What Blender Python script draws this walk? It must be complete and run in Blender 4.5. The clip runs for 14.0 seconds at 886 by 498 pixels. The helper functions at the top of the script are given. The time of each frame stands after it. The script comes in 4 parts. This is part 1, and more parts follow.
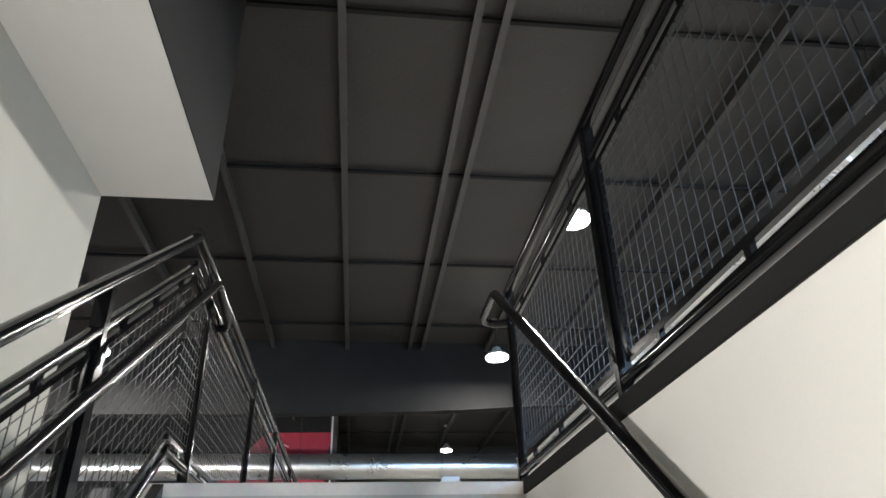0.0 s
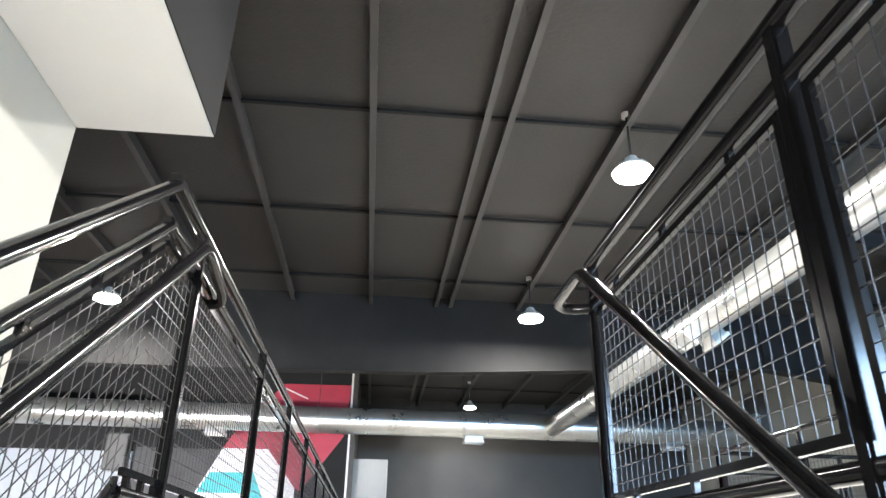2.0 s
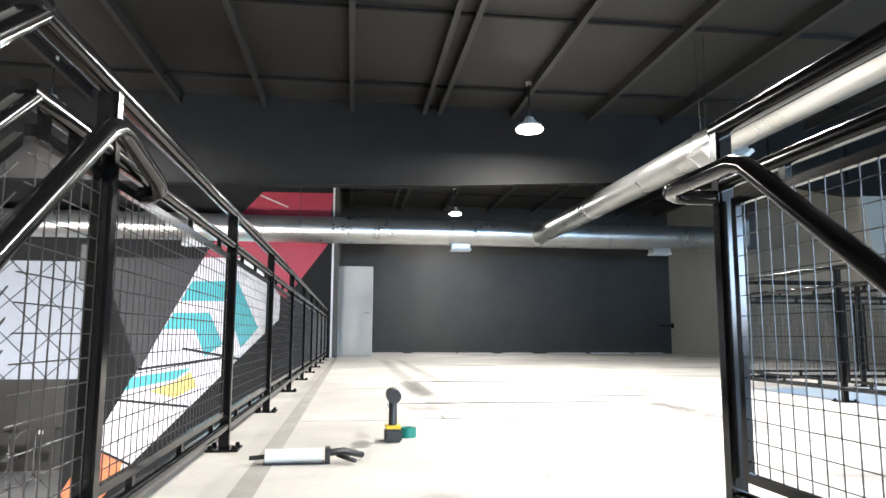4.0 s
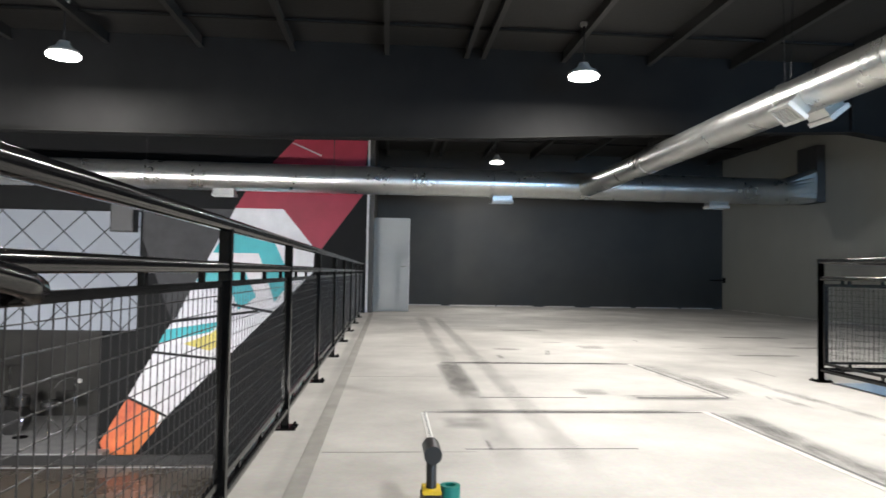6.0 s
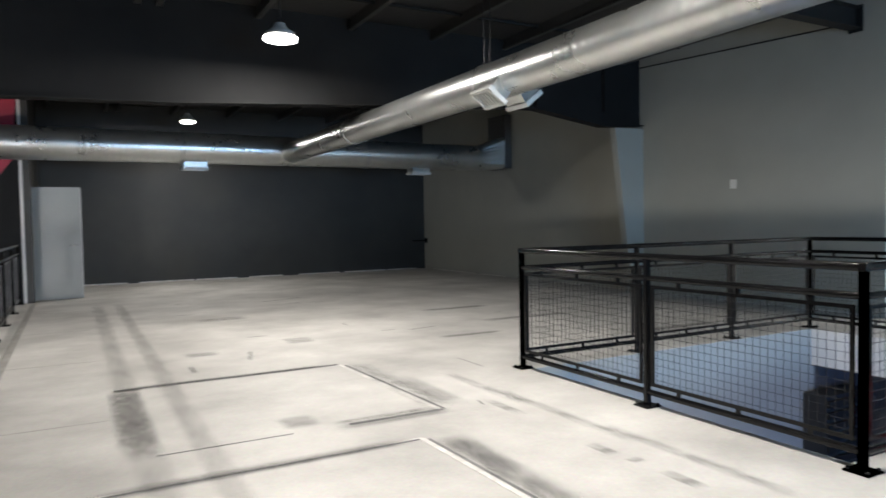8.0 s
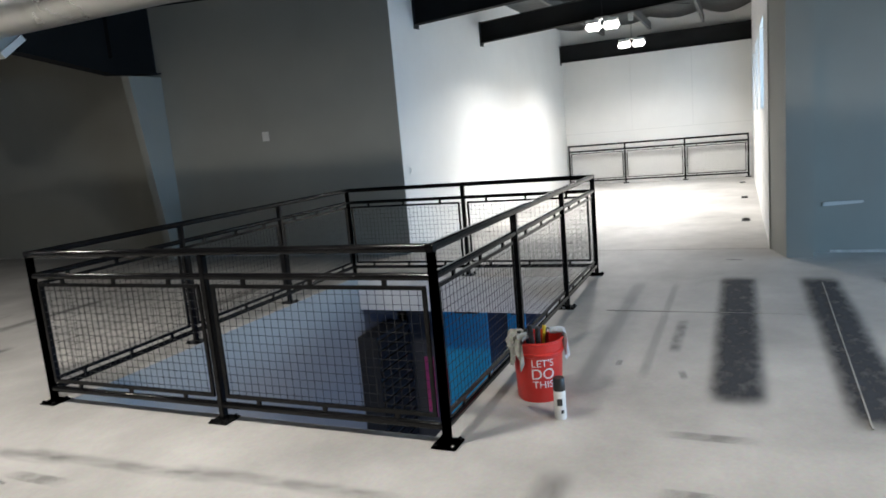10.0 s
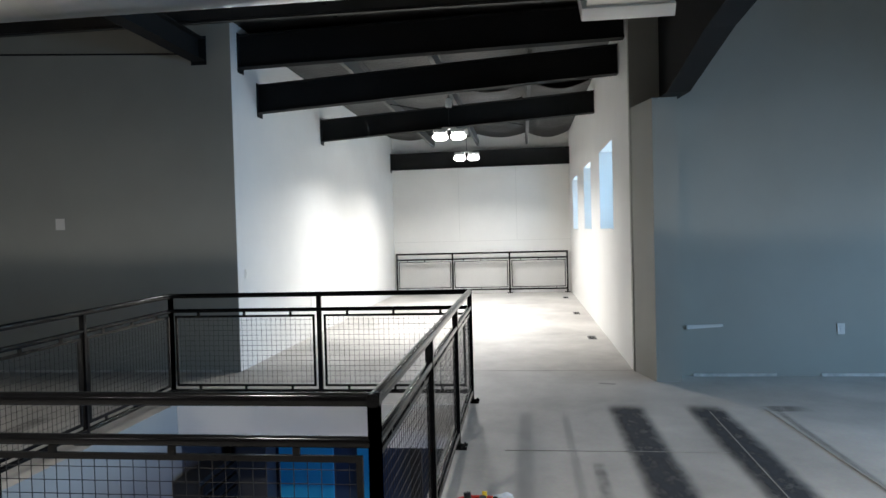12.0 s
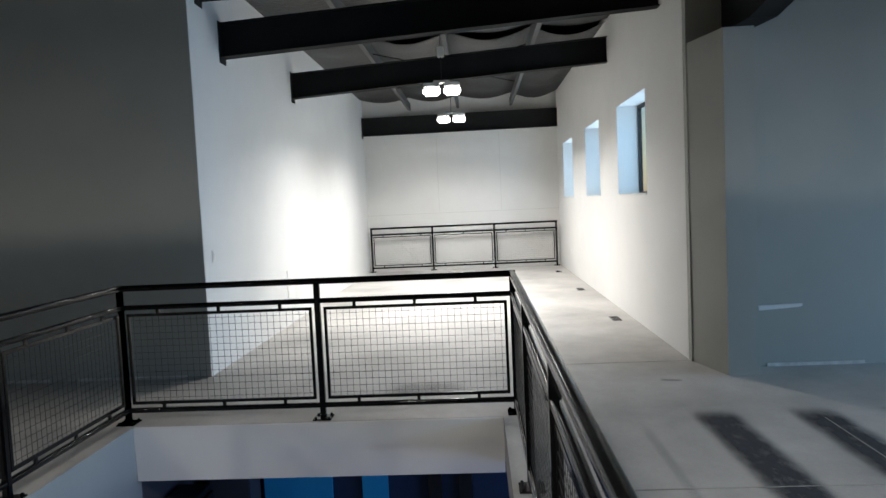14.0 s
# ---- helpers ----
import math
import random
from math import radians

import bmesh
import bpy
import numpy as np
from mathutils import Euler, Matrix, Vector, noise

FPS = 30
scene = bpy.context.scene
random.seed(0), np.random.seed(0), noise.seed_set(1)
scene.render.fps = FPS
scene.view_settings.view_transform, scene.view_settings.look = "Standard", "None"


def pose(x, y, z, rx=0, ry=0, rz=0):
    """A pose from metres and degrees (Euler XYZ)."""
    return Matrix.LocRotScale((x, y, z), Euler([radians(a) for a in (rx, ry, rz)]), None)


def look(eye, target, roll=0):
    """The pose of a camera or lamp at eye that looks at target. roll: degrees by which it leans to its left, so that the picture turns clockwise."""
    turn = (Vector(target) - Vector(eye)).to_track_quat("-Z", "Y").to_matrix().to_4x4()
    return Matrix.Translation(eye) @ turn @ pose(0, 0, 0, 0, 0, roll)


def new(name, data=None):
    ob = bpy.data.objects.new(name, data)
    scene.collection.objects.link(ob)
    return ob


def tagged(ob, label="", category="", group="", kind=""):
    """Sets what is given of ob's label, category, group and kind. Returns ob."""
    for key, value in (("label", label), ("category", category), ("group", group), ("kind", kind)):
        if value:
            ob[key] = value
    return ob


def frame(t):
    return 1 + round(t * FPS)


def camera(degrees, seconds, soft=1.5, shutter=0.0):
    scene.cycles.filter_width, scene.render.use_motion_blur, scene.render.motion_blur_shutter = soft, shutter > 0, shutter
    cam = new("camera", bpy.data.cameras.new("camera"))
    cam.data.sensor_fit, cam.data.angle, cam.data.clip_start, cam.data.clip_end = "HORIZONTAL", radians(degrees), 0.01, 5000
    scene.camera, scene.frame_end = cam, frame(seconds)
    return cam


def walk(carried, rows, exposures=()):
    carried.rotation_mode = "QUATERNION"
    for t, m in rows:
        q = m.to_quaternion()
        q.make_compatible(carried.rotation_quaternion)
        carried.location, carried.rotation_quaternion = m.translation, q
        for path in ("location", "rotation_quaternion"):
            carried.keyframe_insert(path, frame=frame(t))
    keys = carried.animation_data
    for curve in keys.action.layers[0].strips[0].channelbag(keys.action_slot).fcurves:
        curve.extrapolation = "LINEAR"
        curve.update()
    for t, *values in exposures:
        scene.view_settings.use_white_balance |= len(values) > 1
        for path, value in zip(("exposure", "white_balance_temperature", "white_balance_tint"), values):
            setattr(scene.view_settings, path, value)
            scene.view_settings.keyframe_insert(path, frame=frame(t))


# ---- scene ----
cam = camera(66.0, 14.0, soft=1.5, shutter=0.2)
PATH = [
    (0, (0.759, -2.782, -0.504), (0.987, -1.045, 0.46), -1.7),
    (0.5, (0.731, -2.556, -0.396), (1.008, -0.845, 0.603), 1.1),
    (1, (0.726, -2.402, -0.249), (1.068, -0.685, 0.719), -0.6),
    (1.5, (0.747, -2.211, -0.141), (0.906, -0.407, 0.707), 0.0),
    (2, (0.697, -2.02, -0.045), (0.866, -0.208, 0.785), 1.0),
    (2.5, (0.611, -1.8, 0.075), (0.823, 0.07, 0.753), 0.8),
    (3, (0.634, -1.611, 0.192), (0.816, 0.32, 0.681), 1.6),
    (3.5, (0.593, -1.418, 0.284), (0.757, 0.53, 0.706), 1.8),
    (3.7, (0.564, -1.342, 0.381), (0.815, 0.612, 0.726), 0.3),
    (5.8, (0.587, -0.493, 0.827), (0.859, 1.487, 0.911), 0.0),
    (6, (0.593, -0.483, 0.897), (0.749, 1.51, 0.966), 1.0),
    (6.5, (0.569, -0.302, 0.98), (0.559, 1.698, 1.01), 0.1),
    (7, (0.621, -0.216, 1.123), (0.88, 1.767, 1.092), -1.0),
    (7.5, (0.749, 0.005, 1.218), (1.367, 1.907, 1.174), -0.1),
    (8, (0.865, 0.244, 1.311), (1.82, 2.0, 1.235), -1.0),
    (8.5, (0.798, 0.356, 1.433), (2.185, 1.783, 1.239), -3.2),
    (9, (0.984, 0.507, 1.468), (2.578, 1.687, 1.207), -1.4),
    (9.2, (1.115, 0.558, 1.495), (2.738, 1.669, 1.131), -2.5),
    (11.3, (1.608, 1.375, 1.637), (3.572, 1.751, 1.616), -3.8),
    (11.5, (1.842, 1.458, 1.636), (3.805, 1.836, 1.58), -3.0),
    (12, (2.091, 1.729, 1.623), (4.076, 1.965, 1.573), -1.5),
    (12.5, (2.419, 1.931, 1.593), (4.403, 2.177, 1.543), -0.8),
    (13, (2.89, 2.044, 1.61), (4.869, 2.315, 1.514), -1.3),
    (13.5, (3.194, 2.261, 1.588), (5.179, 2.476, 1.463), -0.2),
    (14, (3.472, 2.491, 1.591), (5.464, 2.596, 1.458), -2.6),
]
EXPO = [(0.0, 0.7), (0.5, 1.15), (1.0, 1.15), (1.5, 1.55), (2.0, 1.78), (3.0, 1.6), (3.7, 1.4), (5.8, 0.4), (6.5, 0.25), (7.5, 0.1), (8.3, 0.0), (9.2, -0.35), (11.3, -0.62), (14.0, -0.82)]
walk(cam, [(t, look(eye, target, roll)) for t, eye, target, roll in PATH], EXPO)

# ---- world and light ----
world = bpy.data.worlds.new("world")
scene.world = world
world.use_nodes = True
_wt = world.node_tree
_sky = _wt.nodes.new("ShaderNodeTexSky")
_sky.sky_type = "NISHITA"
_sky.sun_disc = False
_sky.sun_elevation = radians(14)
_sky.sun_rotation = radians(150)
_wt.links.new(_sky.outputs[0], _wt.nodes["Background"].inputs[0])
_wt.nodes["Background"].inputs[1].default_value = 0.15

LAMP_POWER = 165
CORRIDOR_POWER = 250
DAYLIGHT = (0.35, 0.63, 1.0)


def area_lamp(name, m, sx, sy, power, color, disk=False, spread=180):
    d = bpy.data.lights.new(name, "AREA")
    d.shape = "DISK" if disk else "RECTANGLE"
    d.size = sx
    if not disk:
        d.size_y = sy
    d.energy, d.color = power, color
    d.spread = radians(spread)
    ob = new(name, d)
    ob.matrix_world = m
    return ob


# the last lamp is unseen, set by the others' spacing to brighten the floor
HIGH_BAYS = [(3.11, 3.64, 3.53), (3.08, 8.2, 3.53), (-3.47, 8.2, 3.53), (3.1, -0.9, 3.53)]
# floods added out of view to brighten the mural and the screen
FILL_FLOODS = [(-3.6, 3.6, -0.55), (-7.6, 4.6, -0.55)]
FAR_BAYS = [(3.09, 15.5, 3.57), (-5.6, 15.6, 3.57)]
TWIN_LAMPS = [(13.49, 2.93, 3.30), (16.89, 2.92, 3.30)]
for p in HIGH_BAYS:
    area_lamp("high_bay_light", pose(p[0], p[1], p[2] - 0.075), 0.40, 0, LAMP_POWER, (1.0, 0.96, 0.91), True)
for p in FILL_FLOODS:
    area_lamp("hall_fill_light", look((p[0], p[1] + 0.09, p[2]), (p[0] - 0.4, 14.5, -0.6)), 0.42, 0.28, 190, (1.0, 0.98, 0.98), spread=110)
# added fill from below for the soffit and the white stair wall
area_lamp("stair_fill_light", pose(-0.86, -3.55, -0.9, 0, -128, 0), 0.2, 0.5, 112, (1.0, 0.96, 0.91))
for p in FAR_BAYS:
    area_lamp("high_bay_light", pose(p[0], p[1], p[2] - 0.075), 0.2, 0, 80 if p[0] > 0 else 25, (1.0, 0.97, 0.93), True)
for p in TWIN_LAMPS:
    area_lamp("twin_lamp_light", pose(p[0], p[1], p[2] - 0.145), 0.5, 0.2, CORRIDOR_POWER, (1.0, 0.98, 0.965), spread=152)
# south daylight, windows out of view; the lower one assumed, to blue the shaft
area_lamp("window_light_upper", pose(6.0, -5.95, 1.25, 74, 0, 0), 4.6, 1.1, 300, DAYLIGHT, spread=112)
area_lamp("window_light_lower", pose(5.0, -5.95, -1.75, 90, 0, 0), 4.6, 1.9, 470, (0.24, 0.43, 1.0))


for x in (12.25, 15.11, 18.15):
    area_lamp("corridor_window_light", pose(x, 0.17, 2.2, 90, 0, 0), 1.2, 1.05, 25, (0.46, 0.72, 1.0))


# ---- materials ----
def surface(name, color, rough=0.6, metal=0.0, var=0.12, scale=3.0, fine=60.0, bump=0.15, dist=0.002, spec=0.5, rough_var=0.1, tint=None):
    m = bpy.data.materials.new(name)
    m.use_nodes = True
    nt = m.node_tree
    b = nt.nodes["Principled BSDF"]
    L = nt.links.new
    co = nt.nodes.new("ShaderNodeTexCoord")
    big = nt.nodes.new("ShaderNodeTexNoise")
    big.inputs["Scale"].default_value = scale
    big.inputs["Detail"].default_value = 5
    big.inputs["Roughness"].default_value = 0.6
    sml = nt.nodes.new("ShaderNodeTexNoise")
    sml.inputs["Scale"].default_value = fine
    sml.inputs["Detail"].default_value = 3
    L(co.outputs["Object"], big.inputs["Vector"])
    L(co.outputs["Object"], sml.inputs["Vector"])
    mix = nt.nodes.new("ShaderNodeMix")
    mix.data_type = "RGBA"
    r = nt.nodes.new("ShaderNodeValToRGB")
    r.color_ramp.elements[0].position, r.color_ramp.elements[1].position = 0.32, 0.68
    L(big.outputs["Fac"], r.inputs["Fac"])
    L(r.outputs["Color"], mix.inputs["Factor"])
    dark = [c * (1 - var) for c in color]
    light = [min(1.0, c * (1 + var)) for c in (tint or color)]
    mix.inputs["A"].default_value = (*dark, 1)
    mix.inputs["B"].default_value = (*light, 1)
    mix2 = nt.nodes.new("ShaderNodeMix")
    mix2.data_type, mix2.blend_type = "RGBA", "MULTIPLY"
    mix2.inputs["Factor"].default_value = min(1.0, var * 1.2)
    L(mix.outputs["Result"], mix2.inputs["A"])
    L(sml.outputs["Color"], mix2.inputs["B"])
    hs = nt.nodes.new("ShaderNodeHueSaturation")
    hs.inputs["Saturation"].default_value = 1.0
    L(mix2.outputs["Result"], hs.inputs["Color"])
    L(hs.outputs["Color"], b.inputs["Base Color"])
    mr = nt.nodes.new("ShaderNodeMapRange")
    mr.inputs["To Min"].default_value = max(0.02, rough - rough_var)
    mr.inputs["To Max"].default_value = min(1.0, rough + rough_var)
    L(big.outputs["Fac"], mr.inputs["Value"])
    L(mr.outputs["Result"], b.inputs["Roughness"])
    b.inputs["Metallic"].default_value = metal
    b.inputs["Specular IOR Level"].default_value = spec
    if bump:
        bp = nt.nodes.new("ShaderNodeBump")
        bp.inputs["Strength"].default_value = bump
        bp.inputs["Distance"].default_value = dist
        L(sml.outputs["Fac"], bp.inputs["Height"])
        L(bp.outputs["Normal"], b.inputs["Normal"])
    return m


def glow(name, color, strength):
    m = bpy.data.materials.new(name)
    m.use_nodes = True
    b = m.node_tree.nodes["Principled BSDF"]
    b.inputs["Base Color"].default_value = (0.9, 0.9, 0.9, 1)
    b.inputs["Emission Color"].default_value = (*color, 1)
    b.inputs["Emission Strength"].default_value = strength
    return m


def decal(name, color, strength, sx, sy, streak=(1.0, 1.0), rough=0.8, scale=3.2, low=0.38, lo=0.25, hi=0.72):
    """A worn stain lying on the floor: broken up by noise, fading out at its rim."""
    m = bpy.data.materials.new(name)
    m.use_nodes = True
    nt = m.node_tree
    b = nt.nodes["Principled BSDF"]
    L = nt.links.new
    b.inputs["Base Color"].default_value = (*color, 1)
    b.inputs["Roughness"].default_value = rough
    co = nt.nodes.new("ShaderNodeTexCoord")
    mp = nt.nodes.new("ShaderNodeMapping")
    mp.inputs["Scale"].default_value = (streak[0], streak[1], 1)
    L(co.outputs["Object"], mp.inputs["Vector"])
    n = nt.nodes.new("ShaderNodeTexNoise")
    n.inputs["Scale"].default_value = scale
    n.inputs["Detail"].default_value = 9
    n.inputs["Roughness"].default_value = 0.65
    L(mp.outputs["Vector"], n.inputs["Vector"])
    sep = nt.nodes.new("ShaderNodeSeparateXYZ")
    L(co.outputs["Generated"], sep.inputs[0])

    def rim(sock, width):
        a = nt.nodes.new("ShaderNodeMath")
        a.operation = "PINGPONG"
        a.inputs[1].default_value = 0.5
        L(sock, a.inputs[0])
        r = nt.nodes.new("ShaderNodeMapRange")
        r.interpolation_type = "SMOOTHSTEP"
        r.inputs["From Max"].default_value = width
        L(a.outputs[0], r.inputs["Value"])
        return r.outputs["Result"]
    mul = nt.nodes.new("ShaderNodeMath")
    mul.operation = "MULTIPLY"
    L(rim(sep.outputs[0], sx), mul.inputs[0])
    L(rim(sep.outputs[1], sy), mul.inputs[1])
    nr = nt.nodes.new("ShaderNodeMapRange")
    nr.inputs["From Min"].default_value, nr.inputs["From Max"].default_value = lo, hi
    nr.inputs["To Min"].default_value, nr.inputs["To Max"].default_value = low * strength, strength
    L(n.outputs["Fac"], nr.inputs["Value"])
    fin = nt.nodes.new("ShaderNodeMath")
    fin.operation = "MULTIPLY"
    L(mul.outputs[0], fin.inputs[0])
    L(nr.outputs["Result"], fin.inputs[1])
    L(fin.outputs[0], b.inputs["Alpha"])
    return m


M = {}
M["concrete"] = surface("floor_concrete", (0.50, 0.48, 0.445), 0.62, var=0.2, scale=0.9, fine=45, bump=0.2, dist=0.003, rough_var=0.12, tint=(0.55, 0.53, 0.495))
M["slab_edge"] = surface("slab_edge", (0.33, 0.32, 0.30), 0.8, var=0.15, scale=2)
M["lower_floor"] = surface("lower_floor", (0.14, 0.115, 0.09), 0.28, var=0.25, scale=1.1, fine=30, bump=0.05)
M["stage_floor"] = surface("stage_floor", (0.34, 0.34, 0.34), 0.7, var=0.15)
M["grey_paint"] = surface("grey_wall_paint", (0.365, 0.366, 0.325), 0.62, var=0.06, scale=0.7, fine=160, bump=0.12, dist=0.0015)
M["white_paint"] = surface("white_wall_paint", (0.74, 0.73, 0.70), 0.6, var=0.05, scale=0.6, fine=150, bump=0.12, dist=0.0015)
M["black_paint"] = surface("black_wall_paint", (0.036, 0.0345, 0.030), 0.55, var=0.25, scale=0.8, fine=120, bump=0.15)
M["mural_black"] = surface("charcoal_wall_paint", (0.013, 0.0135, 0.014), 0.8, spec=0.2, var=0.2, scale=1.0, fine=100, bump=0.15)
M["charcoal"] = surface("charcoal_grey_paint", (0.085, 0.085, 0.085), 0.55, var=0.12, scale=1)
M["roof"] = surface("dark_roof_blanket", (0.026, 0.0245, 0.0225), 0.62, var=0.25, scale=1.4, fine=25, bump=0.5, dist=0.01)
M["roof_pale"] = surface("dusty_roof_blanket", (0.035, 0.035, 0.034), 0.6, var=0.25, scale=1.2, fine=20, bump=0.6, dist=0.02)
M["purlin"] = surface("dark_purlin_steel", (0.040, 0.039, 0.037), 0.45, var=0.2, scale=2, bump=0.1)
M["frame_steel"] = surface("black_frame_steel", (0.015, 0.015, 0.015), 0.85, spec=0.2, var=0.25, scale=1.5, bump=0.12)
M["steel"] = surface("black_guard_steel", (0.005, 0.005, 0.0055), 0.15, var=0.25, scale=4, fine=90, bump=0.03, rough_var=0.05, spec=0.22)
M["wire"] = surface("dark_wire", (0.022, 0.022, 0.023), 0.42, metal=0.25, var=0.2, scale=6, bump=0)
M["galv"] = surface("galvanised_duct", (0.66, 0.67, 0.65), 0.29, metal=0.92, var=0.08, scale=2.2, fine=9, bump=0.05, dist=0.004, rough_var=0.07)
M["galv_bright"] = surface("galvanised_seam", (0.62, 0.63, 0.63), 0.3, metal=0.9, var=0.1)
M["vent"] = surface("white_vent_metal", (0.62, 0.62, 0.60), 0.4, var=0.06)
M["vent_dark"] = surface("vent_slot_shadow_metal", (0.10, 0.10, 0.10), 0.6)
M["door"] = surface("grey_door_paint", (0.36, 0.37, 0.35), 0.42, var=0.06, scale=1.2, bump=0.05)
M["chrome"] = surface("chrome", (0.7, 0.7, 0.7), 0.16, metal=1.0, var=0.05)
M["plastic_white"] = surface("white_plastic", (0.78, 0.77, 0.73), 0.35, var=0.04)
M["plastic_black"] = surface("black_plastic", (0.022, 0.022, 0.022), 0.42, var=0.15, scale=8)
M["red"] = surface("red_bucket_plastic", (0.62, 0.030, 0.022), 0.36, var=0.1, scale=6, bump=0.05)
M["yellow"] = surface("yellow_plastic", (0.75, 0.52, 0.03), 0.4)
M["teal_tape"] = surface("teal_tape", (0.01, 0.20, 0.16), 0.4)
M["cloth"] = surface("grey_rag", (0.42, 0.42, 0.38), 0.9, var=0.3, scale=14, bump=0.3)
M["cloth_pale"] = surface("pale_grey_rag", (0.55, 0.58, 0.60), 0.9, var=0.25, scale=14, bump=0.3)
M["m_white"] = surface("mural_white", (0.70, 0.70, 0.72), 0.5, var=0.10, scale=2.5, fine=70, bump=0.2)
M["m_red"] = surface("mural_red", (0.34, 0.018, 0.045), 0.5, var=0.15, scale=1.2)
M["m_teal"] = surface("mural_teal", (0.03, 0.42, 0.46), 0.5, var=0.1, scale=2)
M["m_orange"] = surface("mural_orange", (0.78, 0.25, 0.06), 0.5, var=0.15, scale=2, tint=(0.75, 0.16, 0.06))
M["m_coral"] = surface("mural_coral", (0.62, 0.11, 0.06), 0.5, var=0.2, scale=2, tint=(0.72, 0.19, 0.06))
M["m_yellow"] = surface("mural_yellow", (0.65, 0.55, 0.12), 0.5)
M["m_grey"] = surface("mural_grey", (0.07, 0.07, 0.072), 0.8, spec=0.2)
M["screen"] = surface("white_screen_cloth", (0.29, 0.315, 0.35), 0.8, var=0.05, scale=1)
M["blue_door"] = surface("blue_painted_panel", (0.03, 0.48, 0.78), 0.4, var=0.06, scale=1.5)
M["navy"] = surface("navy_wall_paint", (0.028, 0.055, 0.11), 0.5, var=0.12, scale=1.5)
M["pink"] = surface("pink_panel", (0.6, 0.08, 0.25), 0.5)
M["plaster"] = surface("chalk_line_plaster", (0.66, 0.64, 0.60), 0.8, var=0.2, scale=9)
M["dust"] = surface("dark_dust_line", (0.20, 0.195, 0.19), 0.85, var=0.3, scale=7)
M["joint"] = surface("slab_joint_filler", (0.40, 0.385, 0.35), 0.85, var=0.25, scale=5)
M["seam"] = surface("painted_panel_seam", (0.60, 0.59, 0.565), 0.65, var=0.05)
M["strip"] = surface("levelled_joint_strip", (0.35, 0.335, 0.305), 0.75, var=0.2, scale=3)
M["lamp_body"] = surface("white_lamp_housing", (0.6, 0.6, 0.58), 0.4)
M["lamp_glow"] = glow("lamp_lens", (1.0, 0.96, 0.92), 16)
M["lamp_glow_far"] = glow("far_lamp_lens", (1.0, 0.96, 0.90), 6)
M["text"] = surface("white_lettering", (0.80, 0.78, 0.76), 0.5, var=0.08)
_g = bpy.data.materials.new("window_glass")
_g.use_nodes = True
_gb = _g.node_tree.nodes["Principled BSDF"]
_gb.inputs["Transmission Weight"].default_value = 1.0
_gb.inputs["Roughness"].default_value = 0.03
_gb.inputs["IOR"].default_value = 1.12
_gb.inputs["Base Color"].default_value = (0.86, 0.95, 1.0, 1)
M["glass"] = _g


